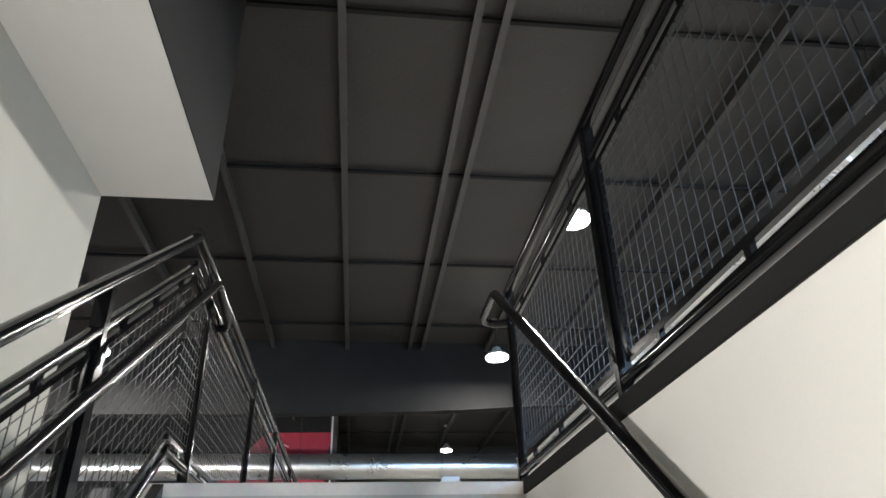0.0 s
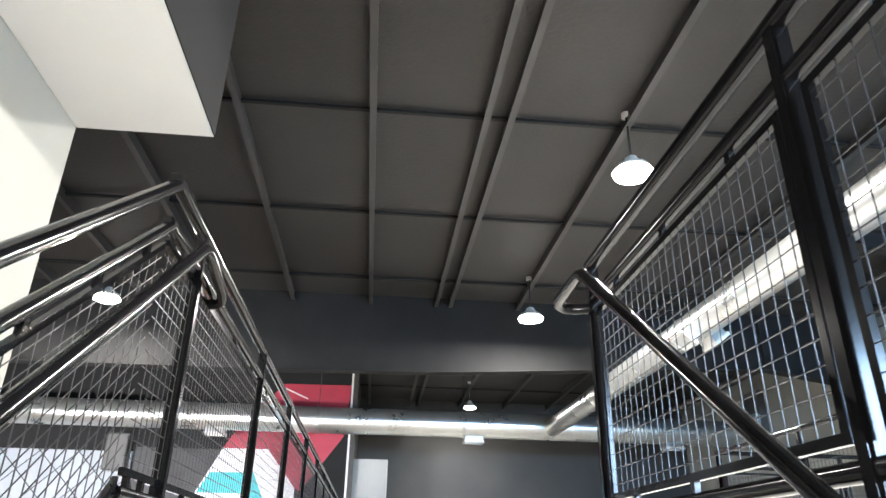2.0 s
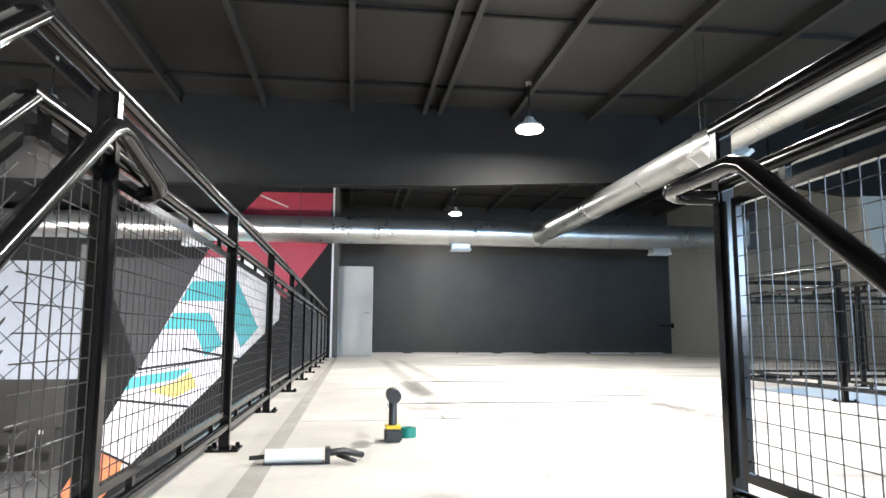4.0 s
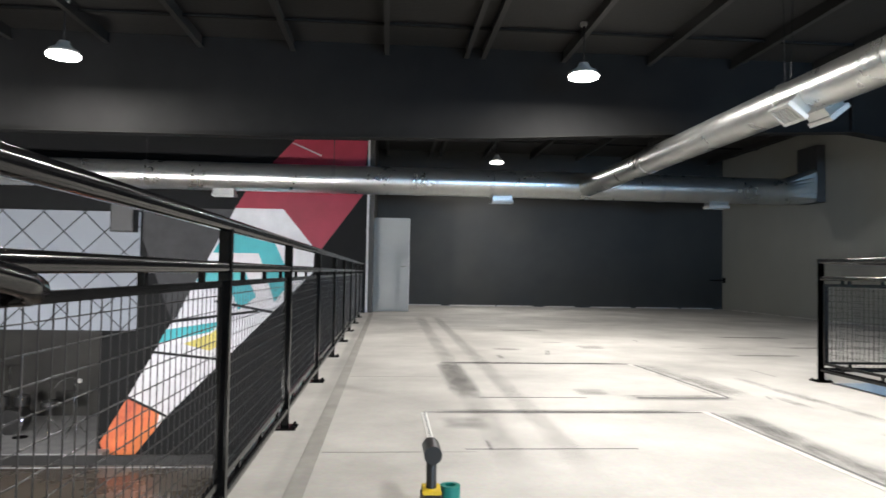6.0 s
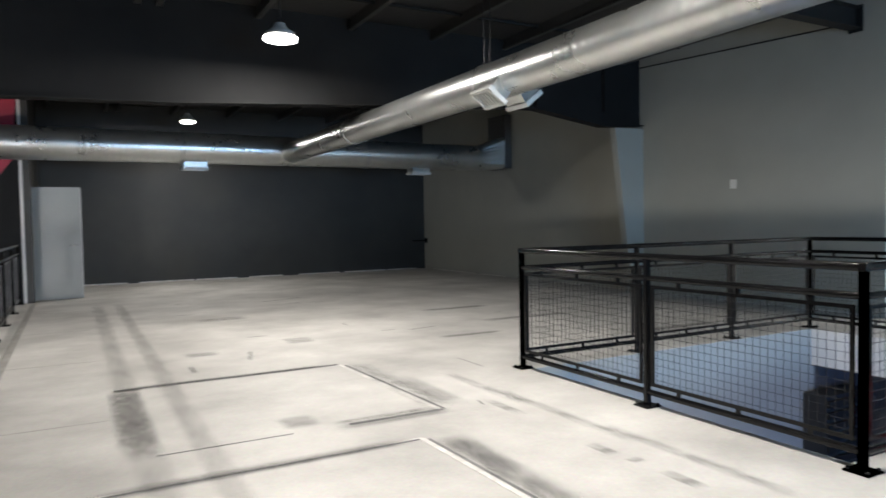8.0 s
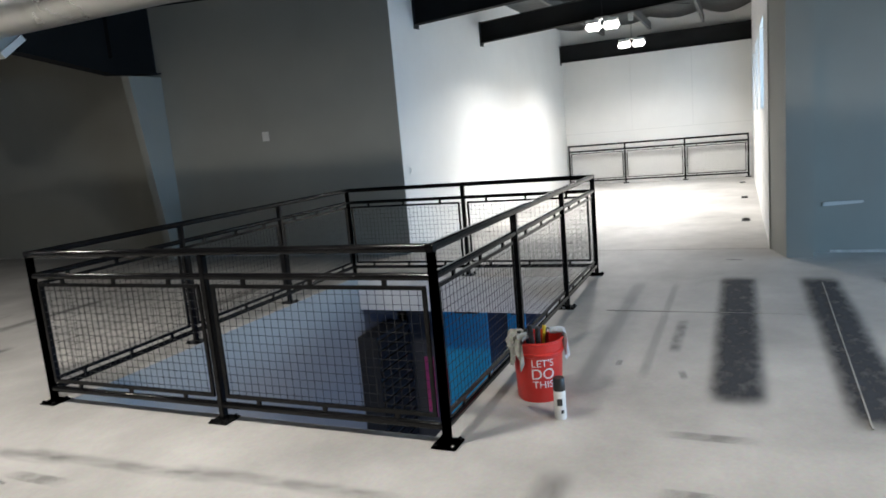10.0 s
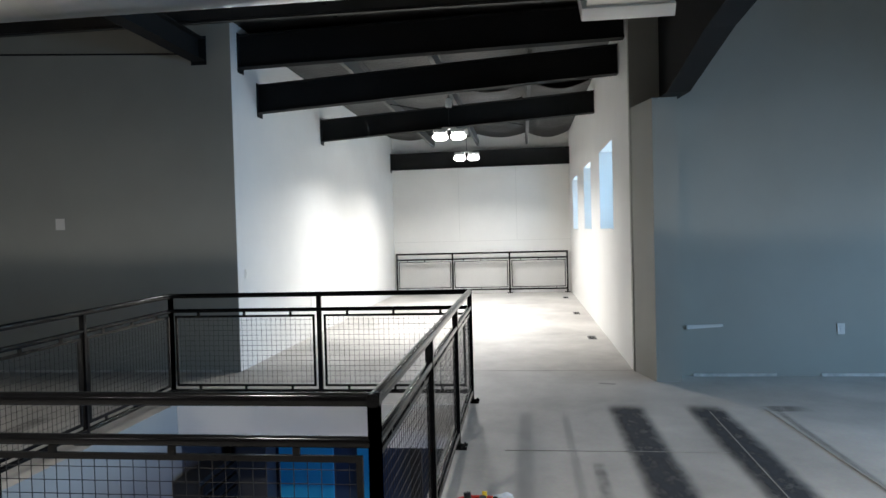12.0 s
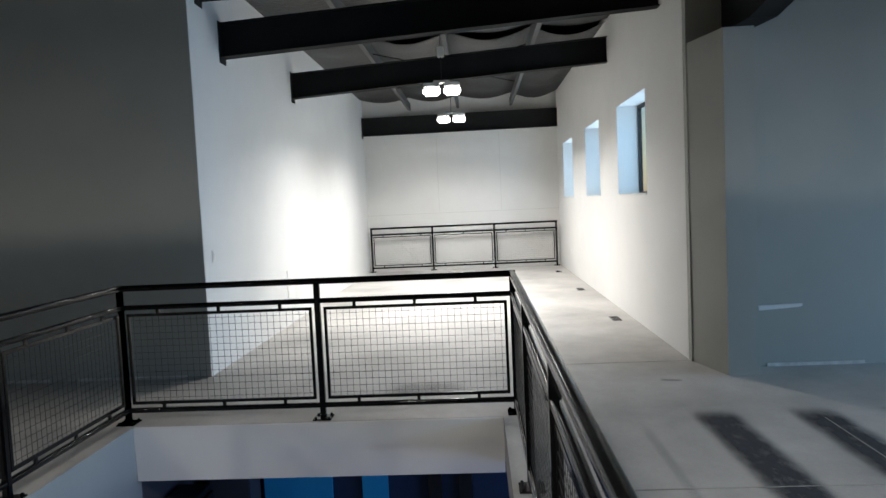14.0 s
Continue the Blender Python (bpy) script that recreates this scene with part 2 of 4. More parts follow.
# ---- mesh building ----
class Shape:
    """Collects faces for one mesh."""

    def __init__(self):
        self.v, self.f = [], []

    def add(self, verts, faces):
        n = len(self.v)
        self.v.extend(tuple(p) for p in verts)
        self.f.extend(tuple(i + n for i in f) for f in faces)
        return self

    def box(self, x0, y0, z0, x1, y1, z1):
        p = [(x, y, z) for z in (z0, z1) for y in (y0, y1) for x in (x0, x1)]
        return self.add(p, [(0, 2, 3, 1), (4, 5, 7, 6), (0, 1, 5, 4), (2, 6, 7, 3), (0, 4, 6, 2), (1, 3, 7, 5)])

    def prism(self, outline, axis, a, b):
        """An outline of (u, v) pushed from a to b along an axis."""
        n = len(outline)

        def at(u, v, w):
            return (w, u, v) if axis == "x" else (u, w, v) if axis == "y" else (u, v, w)
        p = [at(u, v, a) for u, v in outline] + [at(u, v, b) for u, v in outline]
        fs = [tuple(range(n)), tuple(range(2 * n - 1, n - 1, -1))]
        fs += [(i, i + n, (i + 1) % n + n, (i + 1) % n) for i in range(n)]
        return self.add(p, fs)

    def tube(self, pts, r, seg=10):
        pts = [Vector(p) for p in pts]
        rings = []
        for i, p in enumerate(pts):
            d = (pts[min(i + 1, len(pts) - 1)] - pts[max(i - 1, 0)]).normalized()
            side = d.cross(Vector((0, 0, 1)))
            side = side.normalized() if side.length > 1e-4 else Vector((1, 0, 0))
            up = side.cross(d)
            rings.append([p + r * (math.cos(a) * side + math.sin(a) * up) for a in (2 * math.pi * k / seg for k in range(seg))])
        v = [q for ring in rings for q in ring]
        f = [(i * seg + k, i * seg + (k + 1) % seg, (i + 1) * seg + (k + 1) % seg, (i + 1) * seg + k) for i in range(len(pts) - 1) for k in range(seg)]
        f += [tuple(range(seg - 1, -1, -1)), tuple(range((len(pts) - 1) * seg, len(pts) * seg))]
        return self.add(v, f)

    def lathe(self, profile, seg=24, cx=0, cy=0, cz=0, caps=True):
        """(radius, z) pairs turned about an upright axis."""
        v = [(cx + r * math.cos(2 * math.pi * k / seg), cy + r * math.sin(2 * math.pi * k / seg), cz + z) for r, z in profile for k in range(seg)]
        f = [(i * seg + k, i * seg + (k + 1) % seg, (i + 1) * seg + (k + 1) % seg, (i + 1) * seg + k) for i in range(len(profile) - 1) for k in range(seg)]
        if caps:
            f += [tuple(range(seg - 1, -1, -1)), tuple(range((len(profile) - 1) * seg, len(profile) * seg))]
        return self.add(v, f)

    def shear(self, slope):
        self.v = [(x, y, z + slope * x) for x, y, z in self.v]
        return self

    def mesh(self, name, material, smooth=False, bevel=0.0):
        me = bpy.data.meshes.new(name)
        me.from_pydata(self.v, [], self.f)
        bm = bmesh.new()
        bm.from_mesh(me)
        bmesh.ops.recalc_face_normals(bm, faces=bm.faces)
        if bevel:
            bmesh.ops.bevel(bm, geom=bm.edges[:], offset=bevel, segments=2, affect="EDGES", clamp_overlap=True)
        if smooth:
            for f in bm.faces:
                f.smooth = len(f.verts) == 4
            for e in bm.edges:
                if len(e.link_faces) == 2 and e.calc_face_angle(0) > 0.7:
                    e.smooth = False
        bm.to_mesh(me)
        bm.free()
        me.materials.append(M[material])
        return me


def part(name, shape, material, parent, label="", smooth=False, bevel=0.0):
    data = shape if isinstance(shape, bpy.types.Mesh) else shape.mesh(name, material, smooth, bevel)
    ob = new(name, data)
    if parent:
        ob.parent = parent
    if label:
        tagged(ob, label)
    return ob


def thing(name, x, y, z, label, category, group="", kind="", rz=0):
    ob = new(name)
    ob.empty_display_size = 0.1
    ob.matrix_basis = pose(x, y, z, 0, 0, rz)
    return tagged(ob, label, category, group, kind)


def setting(name, shape, material, label, category="wall", smooth=False, bevel=0.0):
    return tagged(part(name, shape, material, None, "", smooth, bevel), label, category, "", "structure")


# ---- main sizes ----
LOW = -3.15          # lower storey's floor
EAST = 9.94          # grey east wall
NORTH = 18.05        # black north wall
CS, CN = 0.53, 5.16  # corridor's south and north walls
CE = 19.98           # corridor's east end
ROOF = 4.22
SLAB = 0.34
SX0, SX1, SY0, SY1 = 4.46, 8.44, 2.36, 5.17  # shaft opening
STAIR_X0, STAIR_X1, STAIR_Y = 0.03, 1.45, 0.06
RISE, RUN = 0.185, 0.248
SLOPE = RISE / RUN

# ---- floors ----
deck = Shape()
for b in [(-0.12, STAIR_Y, 1.45, SY0), (1.45, -6, EAST, SY0), (-0.12, SY0, SX0, SY1), (SX1, SY0, EAST, SY1), (-0.12, SY1, EAST, NORTH), (EAST, CS, 19.86, CN)]:
    deck.box(b[0], b[1], -SLAB, b[2], b[3], 0)
setting("floor", deck, "concrete", "pale dusty bare concrete deck with scuffs and layout lines", "floor")
setting("floor_lower", Shape().box(-12, -6, LOW - 0.2, 20, NORTH, LOW), "lower_floor", "dark glossy sealed concrete floor of the lower storey", "floor")

# ---- walls ----
setting("wall_north", Shape().box(0.24, NORTH, LOW, EAST + 0.2, NORTH + 0.2, ROOF), "black_paint", "matt black painted end wall")
setting("wall_east", Shape().box(EAST, CN, LOW, EAST + 0.2, NORTH, ROOF), "grey_paint", "warm grey painted plaster wall")
setting("wall_corridor_north", Shape().box(EAST + 0.006, CN - 0.004, -SLAB, CE, CN + 0.16, ROOF), "white_paint", "white painted corridor wall washed by lamp light")
setting("wall_corridor_end", Shape().box(CE, CS - 0.2, LOW, CE + 0.2, CN + 0.2, ROOF), "white_paint", "off-white panelled end wall of the corridor")
WINDOWS = [(11.46, 13.04), (14.42, 15.80), (17.42, 18.88)]
WZ0, WZ1 = 1.59, 2.80
south_wall = tagged(new("wall_corridor_south"), "white painted corridor wall with three small windows", "wall", "", "structure")
xs = [10.02] + [v for w in WINDOWS for v in w] + [CE]
for i in range(0, len(xs), 2):
    part("pier", Shape().box(xs[i], CS - 0.34, -SLAB, xs[i + 1], CS, ROOF), "white_paint", south_wall)
for a, b in WINDOWS:
    part("apron", Shape().box(a, CS - 0.34, -SLAB, b, CS, WZ0), "white_paint", south_wall)
    part("lintel", Shape().box(a, CS - 0.34, WZ1, b, CS, ROOF), "white_paint", south_wall)
for i, (a, b) in enumerate(WINDOWS):
    w = tagged(new("window_%d" % (i + 1)), "small fixed window with pale blue daylight behind", "window", "corridor windows", "structure")
    w.matrix_basis = pose(a, CS - 0.33, WZ0)
    d, h = b - a, WZ1 - WZ0
    fr = Shape()
    for q in [(0, 0, 0, 0.04, 0.05, h), (d - 0.04, 0, 0, d, 0.05, h), (0.04, 0, 0, d - 0.04, 0.05, 0.04), (0.04, 0, h - 0.04, d - 0.04, 0.05, h)]:
        fr.box(*q)
    part("window_frame", fr, "plastic_black", w, "dark window frame")
    pn = part("pane", Shape().box(0.04, 0.02, 0.04, d - 0.04, 0.026, h - 0.04), "glass", w)
    pn.visible_shadow = False
    part("window_sill", Shape().box(0.002, 0.05, 0.001, d - 0.002, 0.345, 0.02), "white_paint", w, bevel=0.004)
setting("wall_enclosure", Shape().prism([(9.38, 0.13), (9.924, 0.13), (9.924, CS - 0.012), (9.38, 0.385)], "z", -0.002, 2.95), "grey_paint", "grey boxed-in steel column beside the corridor")
setting("wall_corridor_return", Shape().box(9.925, 0.0, -SLAB, 10.018, CS - 0.001, ROOF), "grey_paint", "grey painted wall end at the corridor mouth")
setting("wall_southeast", Shape().box(9.66, -6, LOW, 9.9, 0.129, ROOF), "grey_paint", "grey painted wall washed blue by daylight")
setting("wall_west", Shape().box(-12.2, -6, LOW, -12, NORTH, ROOF), "charcoal", "dark painted far wall of the lower hall")
# window openings are assumed, out of view, to hold the daylight lamps
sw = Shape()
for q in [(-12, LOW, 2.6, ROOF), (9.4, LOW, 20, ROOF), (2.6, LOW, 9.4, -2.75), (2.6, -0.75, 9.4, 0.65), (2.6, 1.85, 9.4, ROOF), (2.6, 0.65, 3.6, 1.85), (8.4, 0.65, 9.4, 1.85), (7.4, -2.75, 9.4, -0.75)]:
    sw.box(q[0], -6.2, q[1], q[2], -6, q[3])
setting("wall_south", sw, "grey_paint", "plain grey wall out of view with assumed daylight windows")
setting("wall_stair_south", Shape().box(-0.95, -6, LOW, 1.45, -5.9, ROOF), "grey_paint", "plain grey wall at the foot of the stairs")
setting("wall_stair_west", Shape().box(-1.09, -6, LOW, -0.94, 1.13, ROOF), "grey_paint", "pale grey painted stair wall")
setting("soffit", Shape().box(-0.938, -6, 1.975, -0.24, 1.13, ROOF), "white_paint", "white boxed bulkhead above the stairs", "ceiling")
# near-black sheet laid over the bulkhead's white side face
setting("soffit_side", Shape().box(-0.239, -5.9, 1.977, -0.233, 1.128, ROOF), "frame_steel", "thin black side sheet of the bulkhead", "ceiling")
setting("wall_stair_east", Shape().box(1.438, -5.9, LOW, 1.4495, 0.05, -0.052).box(1.451, -6, LOW, 1.60, 0.30, -0.345), "white_paint", "white painted stairwell wall below the deck")

setting("deck_edge_angle", Shape().box(1.430, -5.9, -0.052, 1.4495, 0.05, 0.0035).box(1.4495, -5.9, 0.0006, 1.50, 0.05, 0.0045), "frame_steel", "black steel angle capping the deck edge above the stairs", "trim", bevel=0.002)

# ---- mural wall and door ----
MY = 14.5
mural_wall = setting("wall_mural", Shape().box(-5.45, MY, LOW, 0.10, MY + 0.2, ROOF).box(-12, MY, -0.46, -5.45, MY + 0.2, ROOF), "mural_black", "charcoal wall with a bold coloured painted mural")
setting("wall_side", Shape().box(0.10, MY, 0, 0.24, 14.93, ROOF).box(0.10, 15.85, 0, 0.24, NORTH + 0.2, ROOF).box(0.10, 14.93, 2.12, 0.24, 15.85, ROOF), "black_paint", "black wall holding the open doorway")
setting("wall_side_back", Shape().box(-1.6, MY + 0.2, 0, -1.5, NORTH, ROOF), "black_paint", "dark wall of the room behind the door")
setting("wall_stage_back", Shape().box(-12, 17.8, LOW, -1.6, 18.0, ROOF), "black_paint", "black backdrop wall of the stage")
setting("stage", Shape().box(-12, 14.1, LOW, -5.2, 17.8, LOW + 0.22), "stage_floor", "low grey stage platform with a dark front edge", "stage")
setting("stage_edge", Shape().box(-12, 14.06, LOW, -2.5, 14.097, LOW + 0.20), "plastic_black", "black stage front kick board", "trim")
setting("floor_line", Shape().box(-12, 13.85, LOW + 0.004, -0.6, 13.91, LOW + 0.008), "m_white", "white line along the lower hall floor", "trim")

MURAL = [
    ("orange_shape", "m_orange", [(-5.40, -2.80), (-5.27, -3.10), (-4.72, -3.10), (-4.05, -2.25), (-4.86, -1.85)]),
    ("coral_patch", "m_coral", [(-4.86, -1.85), (-4.35, -2.10), (-4.52, -2.38), (-4.86, -2.55), (-5.15, -2.95), (-5.31, -3.0), (-5.40, -2.80)]),
    ("pale_corner", "m_white", [(-4.05, -2.25), (-4.20, -2.175), (-4.22, -2.30), (-4.28, -2.53)]),
    ("white_band", "m_white", [(-4.86, -1.85), (-4.05, -2.25), (-1.05, 0.85), (-1.04, 1.38), (-1.72, 2.21), (-2.74, 2.21), (-3.50, 0.68)]),
    ("red_shape", "m_red", [(-2.74, 2.21), (-1.72, 2.21), (-1.04, 1.38), (-0.92, 1.31), (-0.02, 2.55), (0.085, 3.76), (-1.5, 3.74), (-2.50, 2.62)]),
    ("teal_outer", "m_teal", [(-3.18, 1.24), (-2.95, 1.68), (-1.98, 1.69), (-1.50, 0.66), (-1.86, 0.20), (-2.22, 1.24)]),
    ("teal_inner", "m_teal", [(-3.52, 0.62), (-3.32, 0.98), (-2.55, 0.98), (-2.25, 0.30), (-2.62, 0.02), (-2.85, 0.62)]),
    ("teal_wedge", "m_teal", [(-4.25, -0.70), (-4.12, -0.42), (-2.9, -0.22), (-3.2, -0.46)]),
    ("yellow_wedge", "m_yellow", [(-3.75, -0.72), (-3.2, -0.50), (-2.9, -0.30), (-2.75, -0.62), (-3.2, -0.86)]),
    ("grey_wedge", "m_grey", [(-2.75, 2.18), (-4.66, 2.18), (-4.66, 1.5), (-3.98, -0.3)]),
]
for i, (n, m, pts) in enumerate(MURAL):
    lift = 0.003 + 0.003 * (n not in ("white_band", "red_shape", "orange_shape", "grey_wedge"))
    part(n, Shape().prism(pts, "y", MY - lift, MY - 0.0005), m, mural_wall)
for a, b in [((-4.86, -1.85), (-4.05, -2.25)), ((-4.35, -0.9), (-2.9, -1.05)), ((-3.1, 0.2), (-1.75, -0.05)), ((-4.0, -0.25), (-2.2, 0.0))]:
    d = Vector((b[0] - a[0], b[1] - a[1])).normalized() * 0.028
    part("dark_stroke", Shape().prism([(a[0] - d.y, a[1] + d.x), (b[0] - d.y, b[1] + d.x), (b[0] + d.y, b[1] - d.x), (a[0] + d.y, a[1] - d.x)], "y", MY - 0.0085, MY - 0.004), "mural_black", mural_wall)

door = tagged(new("door_1"), "plain grey steel door standing wide open against the deck", "door", "", "structure")
door.matrix_basis = pose(0.17, 14.90, 0.012, 0, 0, -3)
leaf = part("leaf", Shape().box(0, -0.045, 0, 0.86, 0, 2.09), "door", door, bevel=0.004)
part("door_edge", Shape().box(0.861, -0.042, 0.01, 0.872, -0.004, 2.08), "vent", leaf)
part("lever_handle", Shape().tube([(0.79, -0.045, 1.0), (0.79, -0.10, 1.0), (0.69, -0.10, 1.0)], 0.011), "chrome", leaf, smooth=True)
for z in (0.25, 1.05, 1.85):
    part("hinge", Shape().tube([(-0.012, -0.02, z - 0.05), (-0.012, -0.02, z + 0.05)], 0.011, 8), "chrome", door, smooth=True)
setting("door_frame", Shape().box(0.085, MY - 0.03, 0, 0.13, MY - 0.002, ROOF), "vent", "thin pale metal corner trim beside the door", "trim")

# ---- roof ----
roof = Shape().box(-12, -6, ROOF, EAST + 0.3, NORTH + 0.2, ROOF + 0.15).box(EAST + 0.3, CS - 0.3, ROOF, CE + 0.2, CN + 0.3, ROOF + 0.15)
setting("ceiling", roof, "roof", "black roof blanket between dark steel purlins", "ceiling")
ROOF_Z = 4.05
px = [-9.95, -8.65, -7.35, -6.05, -4.75, -3.45, -2.15, -0.85, 0.5, 1.66, 1.91, 3.12, 4.42, 5.72, 7.02, 8.32, 9.5]
purlins = thing("roof_purlins", 0, 0, 4.0, "row of dark steel roof purlins", "purlin", "", "structure")
_pm = Shape().prism([(-0.035, 0.0), (0.035, 0.0), (0.035, 0.012), (0.006, 0.03), (0.006, 0.17), (-0.006, 0.17), (-0.006, 0.03), (-0.035, 0.012)], "y", -6, NORTH).mesh("purlin", "purlin")
for x in px:
    o = part("purlin", _pm, "purlin", purlins)
    o.location = (x, 0, ROOF_Z - 4.0)
_bm = Shape().box(-12, -0.022, 0, EAST, 0.022, 0.03).mesh("bridging", "frame_steel")
for y in (-1.1, 1.45, 3.85, 6.15, 8.5, 11.4, 13.3, 16.2):
    o = part("bridging_strap", _bm, "frame_steel", purlins)
    o.location = (0, y, 0.165)


def rigid_frame(y, label, rise=0.0):
    """Tapered portal frame: rafter deepening to a haunch over the boxed column."""
    t = thing("portal_frame", 0, y, 2.9, label, "steel frame", "portal frames", "structure")
    web = [(-12, 2.74 + rise), (-0.8, 2.81 + rise), (2.07, 2.88 + rise), (4.2, 3.0 + 0.7 * rise), (6.6, 3.12 + 0.25 * rise), (7.6, 3.16), (9.05, 2.95), (EAST - 0.01, 3.0), (EAST - 0.01, ROOF - 0.01), (-12, ROOF - 0.01)]
    part("web", Shape().prism([(u, v - 2.9) for u, v in web], "y", -0.012, 0.012), "frame_steel", t)
    low = web[:8]
    fl = Shape()
    for (a, b), (c, d) in zip(low, low[1:]):
        fl.prism([(a, b - 2.916), (c, d - 2.916), (c, d - 2.9), (a, b - 2.9)], "y", -0.11, 0.11)
    part("bottom_flange", fl, "frame_steel", t)
    for x in (7.6, 9.05):
        part("stiffener", Shape().box(x - 0.006, -0.09, 0.28, x + 0.006, -0.013, 1.2), "frame_steel", t)
    return t


rigid_frame(9.42, "deep black tapered steel rafter crossing the hall")
rigid_frame(0.19, "black tapered steel rafter beside the corridor", 0.42)
setting("wall_pilaster", Shape().prism([(9.66, -0.001), (EAST - 0.002, -0.001), (EAST - 0.002, 2.93), (9.28, 2.93)], "y", 9.33, 9.47), "grey_paint", "grey boxed-in steel column on the wall")

# corridor roof beams
def corridor_beam(x, zl, zr, h, label):
    t = thing("roof_beam", x, CS, 3.2, label, "roof beam", "corridor beams", "structure")
    w = CN - CS
    for n, z0, z1, hw in (("web", 0.012, h - 0.012, 0.006), ("bottom_flange", 0, 0.012, 0.075), ("top_flange", h - 0.012, h, 0.075)):
        sh = Shape().prism([(0, zr + z0 - 3.2), (w, zl + z0 - 3.2), (w, zl + z1 - 3.2), (0, zr + z1 - 3.2)], "x", -hw, hw)
        part(n, sh, "frame_steel", t)
    part("end_plate", Shape().box(-0.09, w - 0.012, zl - 3.26, 0.09, w, zl + h - 3.18), "frame_steel", t)


corridor_beam(10.22, 3.70, 3.80, 0.40, "black steel roof beam at the corridor mouth")
corridor_beam(10.80, 3.25, 3.52, 0.36, "black steel roof beam across the corridor")
corridor_beam(13.62, 3.24, 3.52, 0.36, "black steel roof beam across the corridor")
corridor_beam(19.80, 3.27, 3.29, 0.42, "black steel roof beam at the end wall")
blankets = thing("roof_blanket", 0, 0, 4.0, "sagging dusty insulation blanket between purlins", "insulation", "", "structure")
by = [CS, 1.6, 2.85, 4.0, CN]
for y0, y1 in zip(by, by[1:]):
    for x0, x1 in ((10.3, 13.5), (13.7, 16.6), (16.7, 19.75)):
        s = Shape()
        nu, nv = 8, 8
        vs = [(x0 + (x1 - x0) * i / nu, y0 + (y1 - y0) * j / nv, 0.12 - 0.17 * math.sin(math.pi * j / nv) * (0.7 + 0.3 * math.sin(7.3 * x0 + 5.1 * y0 + i)) ) for i in range(nu + 1) for j in range(nv + 1)]
        fs = [(i * (nv + 1) + j, i * (nv + 1) + j + 1, (i + 1) * (nv + 1) + j + 1, (i + 1) * (nv + 1) + j) for i in range(nu) for j in range(nv)]
        s.add(vs, fs)
        part("blanket_bay", s, "roof_pale", blankets, smooth=True)
cp = thing("corridor_purlins", 0, 0, 3.8, "thin grey steel purlins above the corridor beams", "purlin", "", "structure")
for y in by[1:-1]:
    part("purlin", Shape().box(10.25, y - 0.03, 0.02, 19.8, y + 0.03, 0.19), "charcoal", cp)
for a, b in [((13.4, 3.9, 3.78), (16.4, 1.7, 3.80)), ((13.4, 1.7, 3.80), (16.4, 3.9, 3.78))]:
    tagged(part("brace_cable", Shape().tube([a, b], 0.008, 6), "frame_steel", None), "thin dark diagonal brace cable under the roof", "cable", "brace cables")
tagged(part("brace_cable", Shape().tube([(9.8, 5.6, 3.80), (9.8, 9.3, 3.99)], 0.011, 6), "frame_steel", None), "thin dark diagonal brace cable along the wall", "cable", "brace cables")
setting("beam_stub", Shape().box(7.0, 5.46, 3.74, EAST - 0.002, 5.64, 3.752).box(7.0, 5.543, 3.752, EAST - 0.002, 5.557, 4.0).box(7.0, 5.46, 4.0, EAST - 0.002, 5.64, 4.012).box(EAST - 0.02, 5.455, 3.70, EAST - 0.0025, 5.645, 4.04), "frame_steel", "short black steel beam end at the wall top", "roof beam")


# ---- guard rails ----
def rounded(a, b, half, z, corner=0.45):
    """A square tube along x with well rounded corners."""
    o = []
    for k in range(16):
        an = 2 * math.pi * (k + 0.5) / 16
        c, d = math.cos(an), math.sin(an)
        m = max(abs(c), abs(d))
        r = half * ((1 - corner) / m + corner * 1.06)
        o.append((r * c, z + r * d))
    return Shape().prism(o, "x", a, b)


